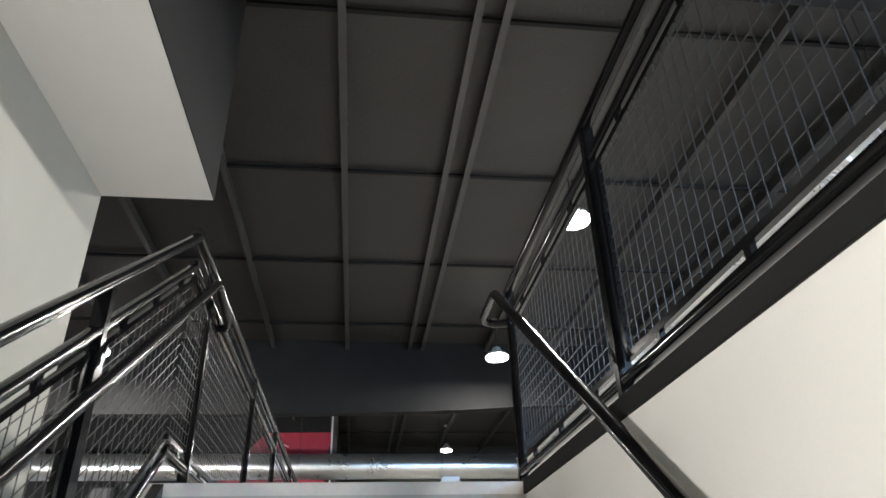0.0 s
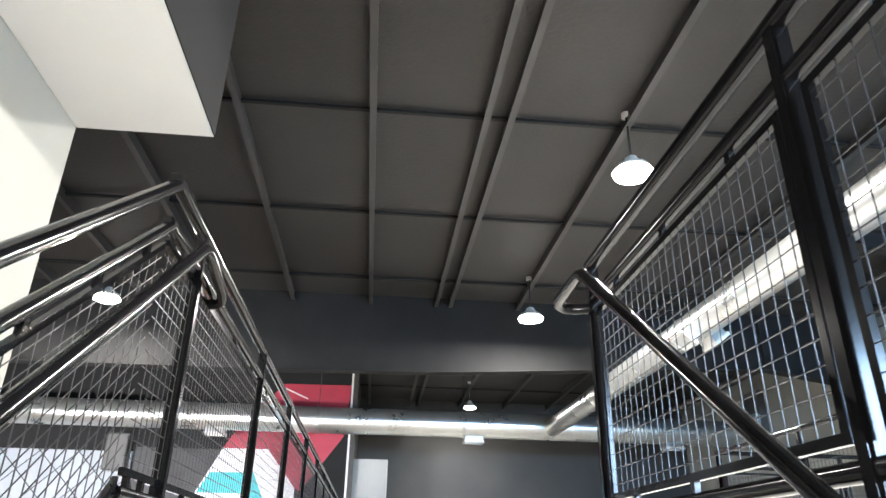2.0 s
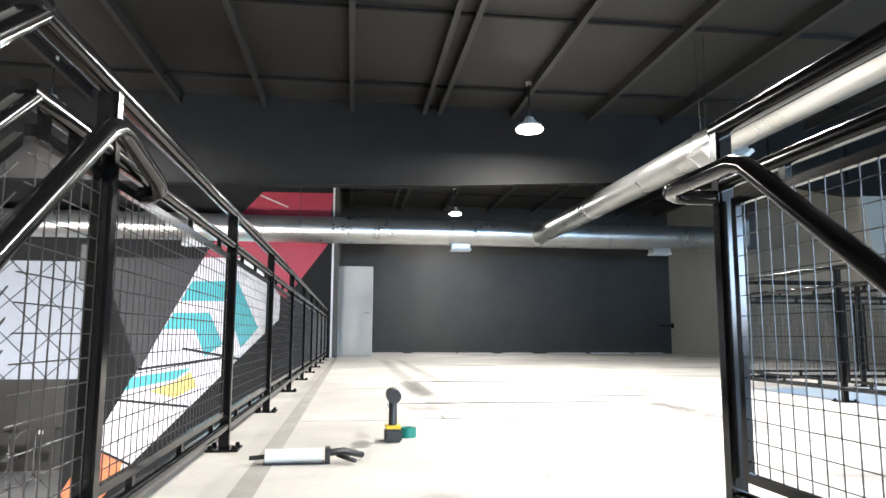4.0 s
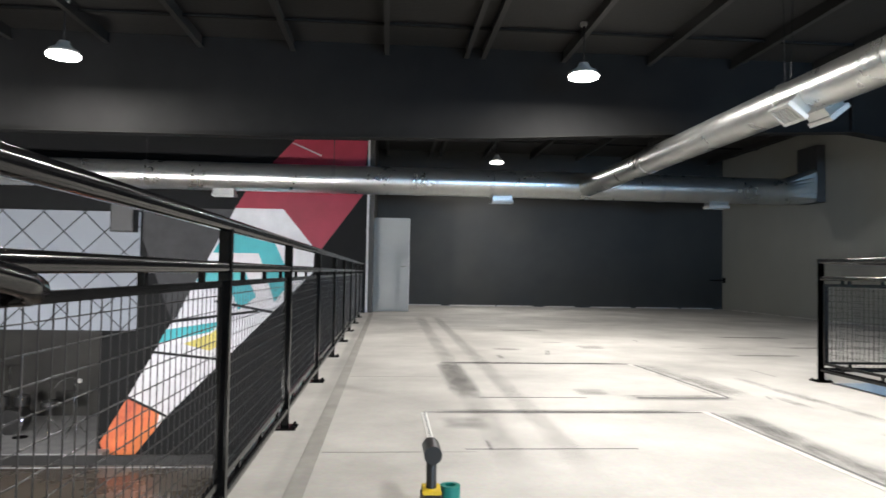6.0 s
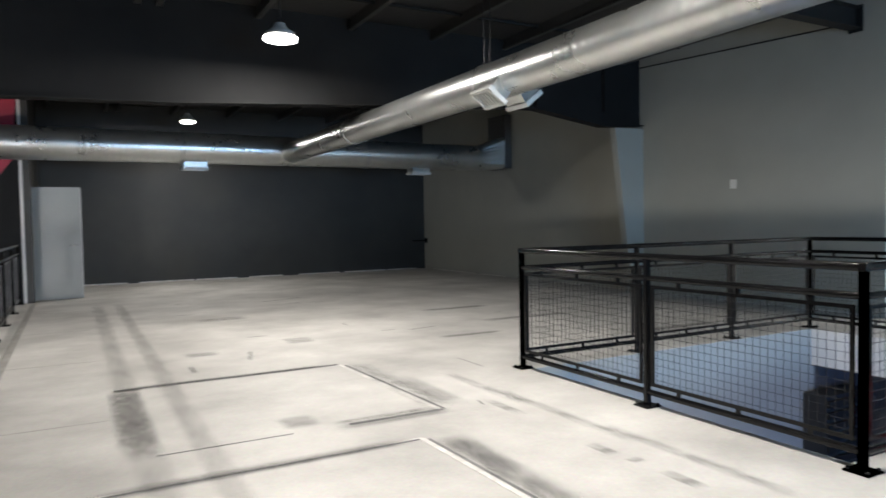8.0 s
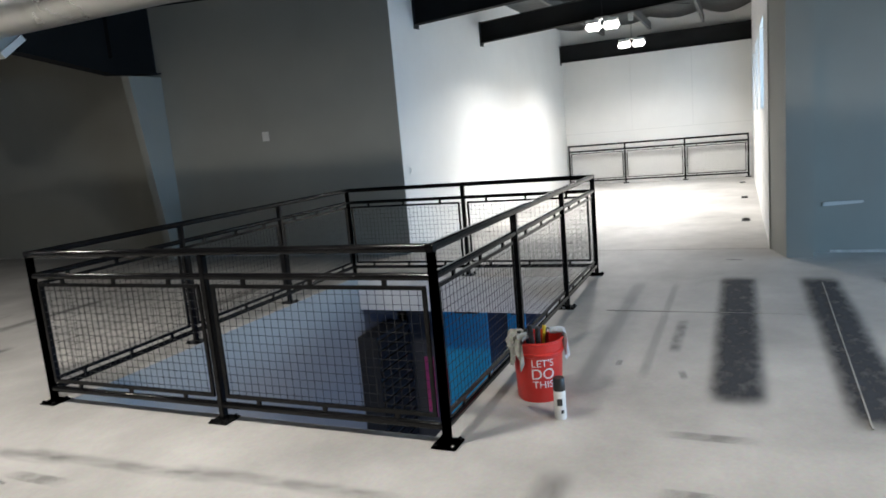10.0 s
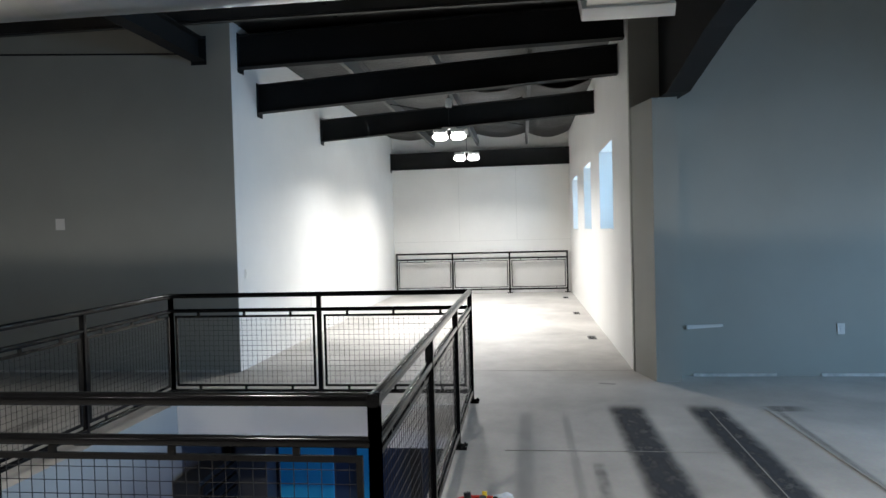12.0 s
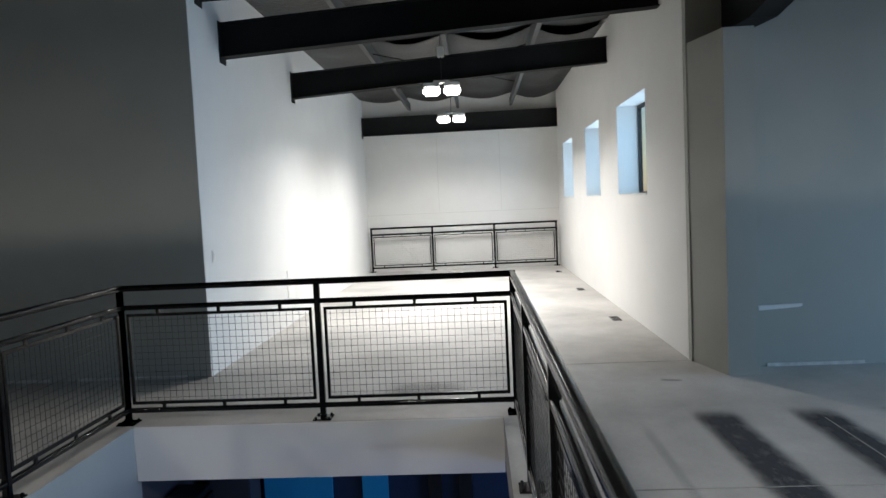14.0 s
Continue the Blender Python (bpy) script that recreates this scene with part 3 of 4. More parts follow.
def guard(x, y, rz, length, posts, label, z=0.0, slope=0.0, pitch=0.05, feet=True, bays=None):
    """Square-tube guard: posts on foot plates, two upper rails, a low rail and framed wire panels."""
    t = thing("guard_rail", x, y, z, label, "guard rail", "guard rails", "structure", rz)
    sh = lambda s: s.shear(slope)
    for i, s in enumerate(posts):
        if slope:
            p = part("post", Shape().box(s - 0.022, -0.022, slope * s - 0.15, s + 0.022, 0.022, slope * s + 1.05), "steel", t, bevel=0.007)
        else:
            p = part("post", Shape().box(s - 0.022, -0.022, 0.0, s + 0.022, 0.022, 1.045), "steel", t, bevel=0.007)
            if feet:
                part("foot_plate", Shape().box(s - 0.07, -0.07, 0.0, s + 0.07, 0.07, 0.011), "steel", p, bevel=0.003)
                for dx in (-0.05, 0.05):
                    for dy in (-0.05, 0.05):
                        part("bolt", Shape().lathe([(0.011, 0.011), (0.011, 0.022), (0.006, 0.026)], 6, s + dx, dy), "steel", p)
    part("top_rail", sh(rounded(-0.024, length + 0.024, 0.023, 1.052)), "steel", t, smooth=True)
    part("mid_rail", sh(rounded(-0.01, length + 0.01, 0.019, 0.903)), "steel", t, smooth=True)
    part("low_rail", sh(rounded(-0.01, length + 0.01, 0.019, 0.103)), "steel", t, smooth=True)
    for a, b in bays or list(zip(posts, posts[1:])):
        a2, b2 = a + 0.045, b - 0.045
        z0, z1 = 0.150, 0.855
        f = Shape()
        if a < 0:  # the panel runs on round the stair head with no upright
            a2 = 0.0
        for q in ([] if a < 0 else [(a2, -0.006, z0, a2 + 0.022, 0.010, z1)]) + [(b2 - 0.022, -0.006, z0, b2, 0.010, z1), (a2 + 0.022, -0.006, z0, b2 - 0.022, 0.010, z0 + 0.022), (a2 + 0.022, -0.006, z1 - 0.022, b2 - 0.022, 0.010, z1)]:
            f.box(*q)
        pf = part("panel_frame", sh(f), "steel", t)
        w = Shape()
        n = max(2, round((b2 - a2) / pitch))
        r = 0.0012
        for i in range(1, n):
            u = a2 + (b2 - a2) * i / n
            w.box(u - r, -r, z0 + 0.02, u + r, r, z1 - 0.02)
        m = round((z1 - z0) / pitch)
        for j in range(1, m):
            v = z0 + (z1 - z0) * j / m
            w.box(a2 + 0.02, 0.0022, v - r, b2 - 0.02, 0.0022 + 2 * r, v + r)
        tagged(part("wire_mesh", sh(w), "wire", pf), kind="stuff")
        for k in range(3):
            u = a2 + (b2 - a2) * (0.17 + 0.33 * k)
            part("clip", sh(Shape().box(u - 0.012, -0.008, z1, u + 0.012, 0.008, 0.886)), "steel", pf)
            part("clip", sh(Shape().box(u - 0.012, -0.008, 0.119, u + 0.012, 0.008, z0)), "steel", pf)
    return t


left_posts = [0.38, 2.0, 3.505, 5.14, 6.76, 8.29, 9.82, 11.35, 12.88, 14.40]
guard(0.02, -0.03, 90, 14.43, left_posts, "long black steel guard rail along the open deck edge", bays=[(-0.04, 0.45)] + list(zip(left_posts, left_posts[1:])))
guard(0.02, -0.03, -90, 4.5, [0.86, 2.3, 3.8], "sloping black steel stair guard with wire panels", z=-0.012, slope=-SLOPE, bays=[(-0.03, 0.86), (0.86, 2.3), (2.3, 3.8)])
guard(1.53, 0.45, -90, 6.0, [0.0, 1.37, 2.85, 4.33, 5.8], "black steel guard rail beside the stairwell on the deck")
A, B = 4.385, 8.525
C, D = 2.255, 5.25
guard(A, C, 90, D - C, [0, 1.49, D - C], "black steel guard rail around the floor opening")
guard(A, C, 0, B - A, [0, 1.38, 2.77, B - A], "black steel guard rail around the floor opening")
guard(A, D, 0, B - A, [0, 1.38, 2.77, B - A], "black steel guard rail around the floor opening")
guard(B, C, 90, D - C, [0, 1.47, D - C], "black steel guard rail around the floor opening")
guard(19.78, 0.64, 90, 4.42, [0, 1.47, 2.95, 4.42], "black steel guard rail at the corridor end")


def handrail(pts, brackets, label):
    t = thing("handrail", *pts[0], label, "handrail", "stair handrails", "structure")
    o = Vector(pts[0])
    part("rail", Shape().tube([Vector(p) - o for p in pts], 0.021, 12), "steel", t, smooth=True)
    for a, b in brackets:
        part("bracket", Shape().tube([Vector(a) - o, Vector(b) - o], 0.009, 8), "steel", t, smooth=True)


def slope_z(y, h):
    return h + SLOPE * y


handrail([(0.09, -4.1, slope_z(-4.1, 0.785)), (0.09, 0.14, slope_z(0.14, 0.785)), (0.09, 0.19, 0.912), (0.088, 0.24, 0.915), (0.085, 0.5, 0.875), (0.076, 0.56, 0.862), (0.055, 0.59, 0.856), (0.02, 0.59, 0.855)],
         [((0.09, y, slope_z(y, 0.77)), (0.02, y, slope_z(y, 0.72))) for y in (-0.4, -1.8, -3.2)], "round black steel handrail with a returned end")
handrail([(1.375, -4.1, slope_z(-4.1, 0.785)), (1.38, 0.10, slope_z(0.10, 0.785)), (1.38, 0.15, 0.876), (1.38, 0.42, 0.88), (1.392, 0.47, 0.879), (1.42, 0.495, 0.876), (1.46, 0.49, 0.872), (1.53, 0.45, 0.866)],
         [((1.40, y, slope_z(y, 0.775)), (1.452, y, slope_z(y, 0.715))) for y in (-1.5, -2.6, -3.6)], "round black steel handrail with a returned end")

# ---- stairs ----
stairs = thing("stairs", STAIR_X0, STAIR_Y, LOW, "steep straight concrete stair flight up to the deck", "stairs", "", "structure")
_sm = Shape().box(0, -RUN - 0.02, -0.05, STAIR_X1 - STAIR_X0 - 0.016, 0.0, 0.0).mesh("tread", "slab_edge")
_rm = Shape().box(0, -0.02, -RISE, STAIR_X1 - STAIR_X0 - 0.016, 0.0, -0.052).mesh("riser", "slab_edge")
for i in range(17):
    z = -RISE * i - LOW
    if i:
        o = part("tread", _sm, "slab_edge", stairs)
        o.location = (0, -RUN * (i - 1), z)
    o = part("riser", _rm, "slab_edge", stairs)
    o.location = (0, -RUN * i - 0.001, z)
st = Shape()
st.prism([(0.0, -0.30 - LOW), (0.0, -0.002 - LOW), (-RUN * 17, LOW * -1 - RISE * 17), (-RUN * 17 - 0.3, 0.0), (-RUN * 17 + 0.3, 0.0)], "x", -0.05, -0.008)
part("stringer", st, "steel", stairs)


# ---- floor opening: shaft lining and the room below ----
setting("shaft_fascia", Shape().box(SX1 - 0.012, SY0 + 0.002, -0.42, SX1 - 0.002, SY1 - 0.006, -0.003).box(SX1 - 0.02, SY0 + 0.002, -0.19, SX1 - 0.0122, SY1 - 0.006, -0.005), "white_paint", "off-white boxed edge of the floor opening", "trim")
setting("wall_shaft_north", Shape().box(2.0, SY1, LOW, SX1 + 0.05, SY1 + 0.15, -SLAB - 0.002).box(SX0, SY1 - 0.004, -0.40, SX1, SY1 + 0.012, -0.003), "grey_paint", "grey wall of the room below, washed with blue daylight")
# charcoal here stands in for the shade under the slab edge
setting("wall_lower_north", Shape().box(SX1 + 0.051, SY1 + 0.002, LOW, 9.62, SY1 + 0.15, -SLAB - 0.002), "charcoal", "wall of the room below, coloured dark for the slab's shade")
setting("wall_lower_east", Shape().box(9.62, 0.1, LOW, 9.8, SY1, -SLAB - 0.002), "navy", "navy painted back wall of the room below")
for y, w in ((3.94, 0.64), (3.42, 0.24)):
    bd = thing("blue_panel", 9.575, y, LOW, "bright blue painted door panel in the dark room below", "door", "blue panels")
    leaf_b = part("leaf", Shape().box(0, 0, 0, 0.04, w, 2.62), "blue_door", bd, bevel=0.004)
    part("closer", Shape().box(-0.05, w * 0.2, 2.40, -0.002, w * 0.7, 2.46), "plastic_black", leaf_b)
cab = thing("shelf_rack", 8.27, 4.87, LOW, "tall black slatted rack standing in the room below", "rack")
part("body", Shape().box(0.0, 0.02, 0, 0.83, 0.29, 2.42), "plastic_black", cab, bevel=0.006)
for i in range(18):
    part("slat", Shape().box(0.02, -0.012, 0.08 + i * 0.13, 0.81, 0.018, 0.16 + i * 0.13), "frame_steel", cab)
for y in (2.64, 2.92):
    jb = thing("door_jamb", 9.56, y, LOW, "slim black upright jamb against the navy wall below", "door jamb", "black jambs")
    part("upright", Shape().box(0, 0, 0, 0.055, 0.13, 2.66), "plastic_black", jb, bevel=0.006)
    part("shoe", Shape().box(-0.02, -0.01, 0, 0.054, 0.14, 0.05), "steel", jb, bevel=0.004)
pil = thing("pillar", 9.30, 4.62, LOW, "grey square pillar in the room below", "pillar", "", "structure")
part("shaft", Shape().box(0, 0, 0, 0.30, 0.36, -SLAB - LOW - 0.002), "charcoal", pil, bevel=0.008)
part("notice", Shape().box(-0.012, 0.03, 1.0, -0.001, 0.16, 1.85), "pink", pil, "pink panel")

# ---- ducts ----
def duct(path_axis, a, b, c, z, r, label, seams):
    """A round spiral duct with raised joint bands."""
    t = thing("air_duct", *( (a, c, z) if path_axis == "x" else (c, a, z)), label, "air duct", "air ducts")
    L = b - a

    def at(s):
        return (s, 0, 0) if path_axis == "x" else (0, s, 0)
    n = max(2, int(abs(L) / 0.11))
    s = Shape()
    seg = 28
    vs, fs = [], []
    for i in range(n + 1):
        for dr, ds in ((0.0, 0.0), (0.0007, 0.006), (0.0, 0.012)):
            u = L * i / n + ds * (1 if L > 0 else -1)
            for k in range(seg):
                an = 2 * math.pi * k / seg
                q = ((r + dr) * math.cos(an), (r + dr) * math.sin(an))
                vs.append((u, q[0], q[1]) if path_axis == "x" else (q[0], u, q[1]))
    m = 3 * (n + 1)
    for i in range(m - 1):
        for k in range(seg):
            fs.append((i * seg + k, i * seg + (k + 1) % seg, (i + 1) * seg + (k + 1) % seg, (i + 1) * seg + k))
    s.add(vs, fs)
    body = part("duct_body", s, "galv", t, smooth=True)
    for u in seams:
        q = u - a
        ring = Shape()
        prof = [(-0.04, r + 0.002), (-0.035, r + 0.012), (0.035, r + 0.012), (0.04, r + 0.002)]
        vs = []
        for du, rr in prof:
            for k in range(seg):
                an = 2 * math.pi * k / seg
                c2 = (rr * math.cos(an), rr * math.sin(an))
                vs.append((q + du, c2[0], c2[1]) if path_axis == "x" else (c2[0], q + du, c2[1]))
        ring.add(vs, [(i * seg + k, i * seg + (k + 1) % seg, (i + 1) * seg + (k + 1) % seg, (i + 1) * seg + k) for i in range(3) for k in range(seg)])
        part("joint_band", ring, "galv_bright", t, smooth=True)
        for side in (-0.06, 0.06):
            p0 = Vector(at(q)) + (Vector((0, 0, r)) )
            h = Vector((0, side, 0)) if path_axis == "x" else Vector((side, 0, 0))
            part("hanger_wire", Shape().tube([p0 + h * 0.5, p0 + h + Vector((0, 0, ROOF - 0.03 - z - r))], 0.004, 6), "wire", t)
    return t


DY, DZ, DR = 13.85, 2.80, 0.29
main = duct("x", -12, 9.2, DY, DZ, DR, "large round galvanised air duct hung under the roof", [-8.2, -4.4, -0.6, 2.72, 6.4])
fl = Shape()
seg = 28
vs = [(21.2, DR * math.cos(2 * math.pi * k / seg), DR * math.sin(2 * math.pi * k / seg)) for k in range(seg)]
for k in range(seg):
    an = 2 * math.pi * k / seg
    cx, cz = math.cos(an), math.sin(an)
    g = 0.36 / max(abs(cx), abs(cz))
    vs.append((21.75, cx * g, cz * g + 0.12))
fl.add(vs, [(k, (k + 1) % seg, seg + (k + 1) % seg, seg + k) for k in range(seg)])
part("square_transition", fl, "galv", main)
part("square_boot", Shape().box(21.75, -0.36, -0.24, EAST + 12 - 0.003, 0.36, 1.0), "charcoal", main)
branch = duct("y", -5.9, 13.60, 4.75, 2.757, 0.196, "round galvanised branch duct running along the roof", [-2.8, 0.9, 6.35, 10.2])


def drop_vent(x, y, z, w, d, h, tilt=0, label="white boxed air outlet under the duct"):
    t = thing("air_vent", x, y, z, label, "air vent", "air outlets")
    t.matrix_basis = pose(x, y, z, 0, tilt, 0)
    part("neck", Shape().box(-w / 2 + 0.02, -d / 2 + 0.02, -h + 0.03, w / 2 - 0.02, d / 2 - 0.02, 0.04), "galv", t)
    f = Shape()
    for q in [(-w / 2, -d / 2, w / 2, -d / 2 + 0.03), (-w / 2, d / 2 - 0.03, w / 2, d / 2), (-w / 2, -d / 2 + 0.03, -w / 2 + 0.03, d / 2 - 0.03), (w / 2 - 0.03, -d / 2 + 0.03, w / 2, d / 2 - 0.03)]:
        f.box(q[0], q[1], -h - 0.02, q[2], q[3], -h + 0.03)
    part("frame", f, "vent", t)
    n = 6
    for i in range(n):
        v = -d / 2 + 0.03 + (d - 0.06) * (i + 0.5) / n
        part("slat", Shape().box(-w / 2 + 0.03, v - 0.012, -h - 0.008, w / 2 - 0.03, v + 0.012, -h + 0.012), "vent", t)


for x in (-2.82, 2.95, 7.68):
    drop_vent(x, DY, DZ - DR + 0.02, 0.46, 0.30, 0.12)
for y in (6.0, 1.3):
    for x, tilt in ((4.60, 38), (4.90, -38)):
        drop_vent(x, y, 2.625, 0.24, 0.36, 0.11, tilt, "white boxed air outlet angled off the branch duct")


# ---- lamps ----
def high_bay(p, glow_mat, s=1.0):
    t = thing("high_bay_lamp", p[0], p[1], p[2], "round white high-bay lamp, lit, hanging from the roof", "ceiling lamp", "high-bay lamps")
    part("housing", Shape().lathe([(0.06 * s, 0.14), (0.075 * s, 0.10), (0.11 * s, 0.06), (0.17 * s, 0.03), (0.185 * s, 0.0), (0.185 * s, -0.015)], 24), "lamp_body", t, smooth=True)
    part("lens", Shape().lathe([(0.185 * s, -0.016), (0.20 * s, -0.03), (0.19 * s, -0.06), (0.14 * s, -0.072), (0.02, -0.074)], 24), glow_mat, t, smooth=True)
    part("stem", Shape().tube([(0, 0, 0.13), (0, 0, ROOF - 0.02 - p[2])], 0.012, 8), "wire", t, smooth=True)
    part("canopy", Shape().lathe([(0.05, ROOF - 0.06 - p[2]), (0.05, ROOF - 0.01 - p[2])], 16), "lamp_body", t)


for p in HIGH_BAYS:
    high_bay(p, "lamp_glow")
for p in FAR_BAYS:
    high_bay(p, "lamp_glow_far", 0.8)
# added lamp body, out of view, carrying the stair fill light
wl = thing("added_wall_lamp", -0.938, -3.55, -0.9, "added white wall lamp, lit, out of view on the stair wall", "wall lamp")
part("housing", Shape().box(0, -0.27, -0.11, 0.05, 0.27, 0.11), "lamp_body", wl, bevel=0.01)
part("lens", Shape().box(0.0505, -0.25, -0.09, 0.065, 0.25, 0.09), "lamp_glow", wl, bevel=0.005)
# made-up stands and housings for the hall's fill light
for p in FILL_FLOODS:
    t = thing("added_flood_lamp", p[0], p[1], LOW, "added black flood lamp on a stand, out of view in the lower hall", "flood lamp", "flood lamps")
    h = p[2] - LOW
    part("housing", Shape().box(-0.24, -0.07, h - 0.17, 0.24, 0.05, h + 0.17), "plastic_black", t, bevel=0.01)
    part("lens", Shape().box(-0.21, 0.0505, h - 0.14, 0.21, 0.06, h + 0.14), "lamp_glow_far", t)
    part("pole", Shape().tube([(0, -0.03, 0.02), (0, -0.03, h - 0.17)], 0.02, 10), "steel", t, smooth=True)
    for k in range(3):
        an = 2.094 * k
        part("leg", Shape().tube([(0, -0.03, 0.45), (0.45 * math.cos(an), -0.03 + 0.45 * math.sin(an), 0.015)], 0.014, 8), "steel", t, smooth=True)
for p in TWIN_LAMPS:
    t = thing("twin_lamp", p[0], p[1], p[2], "lit twin-head work lamp hanging on a thin cord", "ceiling lamp", "corridor lamps")
    part("bar", Shape().box(-0.04, -0.12, 0.03, 0.04, 0.12, 0.07), "lamp_body", t, bevel=0.008)
    for s in (-1, 1):
        hd = part("head", Shape().box(-0.10, s * 0.15 - 0.115, -0.03, 0.10, s * 0.15 + 0.115, 0.03), "lamp_body", t, bevel=0.012)
        part("lens", Shape().box(-0.105, s * 0.15 - 0.12, -0.14, 0.09, s * 0.15 + 0.12, -0.031), "lamp_glow", hd, bevel=0.03)
    part("cord", Shape().tube([(0, 0, 0.06), (0, 0, 0.88)], 0.006, 6), "wire", t)
    part("hook_box", Shape().box(-0.05, -0.05, 0.40, 0.05, 0.05, 0.55), "lamp_body", t, bevel=0.01)


tagged(part("conduit", Shape().tube([(-1.55, 14.484, 3.66), (-0.93, 14.484, 3.40)], 0.016, 8), "vent", None, smooth=True), "pale steel conduit slanting across the mural wall", "conduit")


# ---- lower hall ----
scr = thing("projection_screen", -9.2, MY - 0.03, -0.45, "pale projection screen behind a black diamond net", "screen")
part("cloth", Shape().box(0, 0, 0, 4.5, 0.02, 2.52), "screen", scr)
step = 0.83
k = -4
while k * step < 4.5:
    for s in (1, -1):
        x0 = k * step
        # a strand climbing at about 50 degrees, clipped to the screen
        za, zb = 0.0, 2.52
        xa, xb = (x0, x0 + 2.52 * 1.02) if s > 0 else (x0 + 2.52 * 1.02, x0)
        dx = xb - xa
        t0, t1 = sorted(((0.01 - xa) / dx, (4.49 - xa) / dx))
        lo, hi = max(0, t0), min(1, t1)
        if hi - lo > 0.02:
            part("net_strand", Shape().tube([(xa + dx * lo, -0.03, za + 2.52 * lo), (xa + dx * hi, -0.03, za + 2.52 * hi)], 0.011, 5), "plastic_black", scr)
    k += 1
spk = thing("loudspeaker", -5.22, MY - 0.32, 1.63, "black box loudspeaker mounted high on the wall", "loudspeaker")
part("cabinet", Shape().box(0, 0, 0, 0.48, 0.30, 0.80), "plastic_black", spk, bevel=0.015)
part("grille", Shape().box(0.03, -0.012, 0.03, 0.45, -0.001, 0.77), "charcoal", spk)
part("wall_bracket", Shape().box(0.2, 0.301, 0.35, 0.28, 0.319, 0.45), "steel", spk)

STG = LOW + 0.22
drum = thing("drum_kit", -7.85, 15.9, STG, "black drum kit with chrome stands on the stage", "drum kit")


def drum_shell(name, x, y, z, r, h, ax):
    s = Shape()
    seg = 20
    vs = []
    for q in (-h / 2, h / 2):
        for k2 in range(seg):
            an = 2 * math.pi * k2 / seg
            c, d = r * math.cos(an), r * math.sin(an)
            vs.append((x + c, y + q, z + d) if ax == "y" else (x + c, y + d, z + q))
    s.add(vs, [(k2, (k2 + 1) % seg, seg + (k2 + 1) % seg, seg + k2) for k2 in range(seg)] + [tuple(range(seg)), tuple(range(2 * seg - 1, seg - 1, -1))])
    o = part(name, s, "plastic_black", drum, smooth=True)
    ring = [(x + r * 1.02 * math.cos(2 * math.pi * k2 / 20), y - h / 2 if ax == "y" else y + r * 1.02 * math.sin(2 * math.pi * k2 / 20), z + (r * 1.02 * math.sin(2 * math.pi * k2 / 20) if ax == "y" else h / 2)) for k2 in range(21)]
    part("hoop", Shape().tube(ring, 0.012, 6), "chrome", o, smooth=True)


drum_shell("bass_drum", 0, 0, 0.29, 0.28, 0.42, "y")
drum_shell("tom", -0.22, -0.1, 0.76, 0.15, 0.22, "z")
drum_shell("tom", 0.2, -0.1, 0.76, 0.15, 0.22, "z")
drum_shell("floor_tom", -0.7, 0.2, 0.45, 0.2, 0.4, "z")
drum_shell("snare_drum", 0.62, 0.3, 0.6, 0.18, 0.14, "z")
for sx, sy, h in ((-0.95, -0.25, 1.35), (0.85, -0.2, 1.25), (1.25, 0.1, 0.95), (-0.45, 0.6, 1.45)):
    part("stand_pole", Shape().tube([(sx, sy, 0.25), (sx, sy, h)], 0.014, 8), "chrome", drum, smooth=True)
    for k2 in range(3):
        an = 2.1 * k2 + sx
        part("stand_leg", Shape().tube([(sx, sy, 0.42), (sx + 0.3 * math.cos(an), sy + 0.3 * math.sin(an), 0.012)], 0.011, 6), "chrome", drum, smooth=True)
    part("cymbal", Shape().lathe([(0.02, 0.03), (0.06, 0.02), (0.2, 0.0), (0.205, -0.004), (0.06, 0.012), (0.02, 0.02)], 24, sx, sy, h), "chrome", drum, smooth=True)
for x in (-8.07, -7.51):
    ps = thing("light_stand", x, 15.5, STG, "tall thin pale steel pole standing on the stage", "stand", "stage poles")
    part("pole", Shape().tube([(0, 0, 0.01), (0, 0, 1.85)], 0.011, 10), "chrome", ps, smooth=True)
    part("base_plate", Shape().lathe([(0.16, 0.0), (0.16, 0.012), (0.03, 0.02)], 20), "steel", ps, smooth=True)
mic = thing("microphone_stand", -6.42, 15.6, STG, "chrome microphone stand with a curved boom on the stage", "microphone stand")
part("pole", Shape().tube([(0, 0, 0.25), (0, 0, 1.30)], 0.014, 8), "chrome", mic, smooth=True)
part("boom", Shape().tube([(0.10, 0, 1.27), (-0.05, 0, 1.33), (-0.2, 0, 1.30), (-0.34, 0, 1.22), (-0.44, 0, 1.08)], 0.013, 8), "chrome", mic, smooth=True)
part("counterweight", Shape().lathe([(0.02, -0.05), (0.05, -0.03), (0.05, 0.03), (0.02, 0.05)], 14, 0.10, 0, 1.24), "vent", mic, smooth=True)
for k2 in range(3):
    an = 2.1 * k2 + 0.4
    part("leg", Shape().tube([(0, 0, 0.32), (0.3 * math.cos(an), 0.3 * math.sin(an), 0.012)], 0.012, 6), "chrome", mic, smooth=True)

# ---- things on the deck ----
bk = thing("bucket", 5.14, 1.96, 0, "red plastic bucket full of tools and rags on the deck", "bucket")
part("shell", Shape().lathe([(0.125, 0.0), (0.132, 0.012), (0.148, 0.28), (0.156, 0.285), (0.156, 0.30), (0.150, 0.305), (0.152, 0.355), (0.158, 0.36), (0.158, 0.37), (0.147, 0.37), (0.122, 0.02), (0.02, 0.02)], 32), "red", bk, smooth=True)
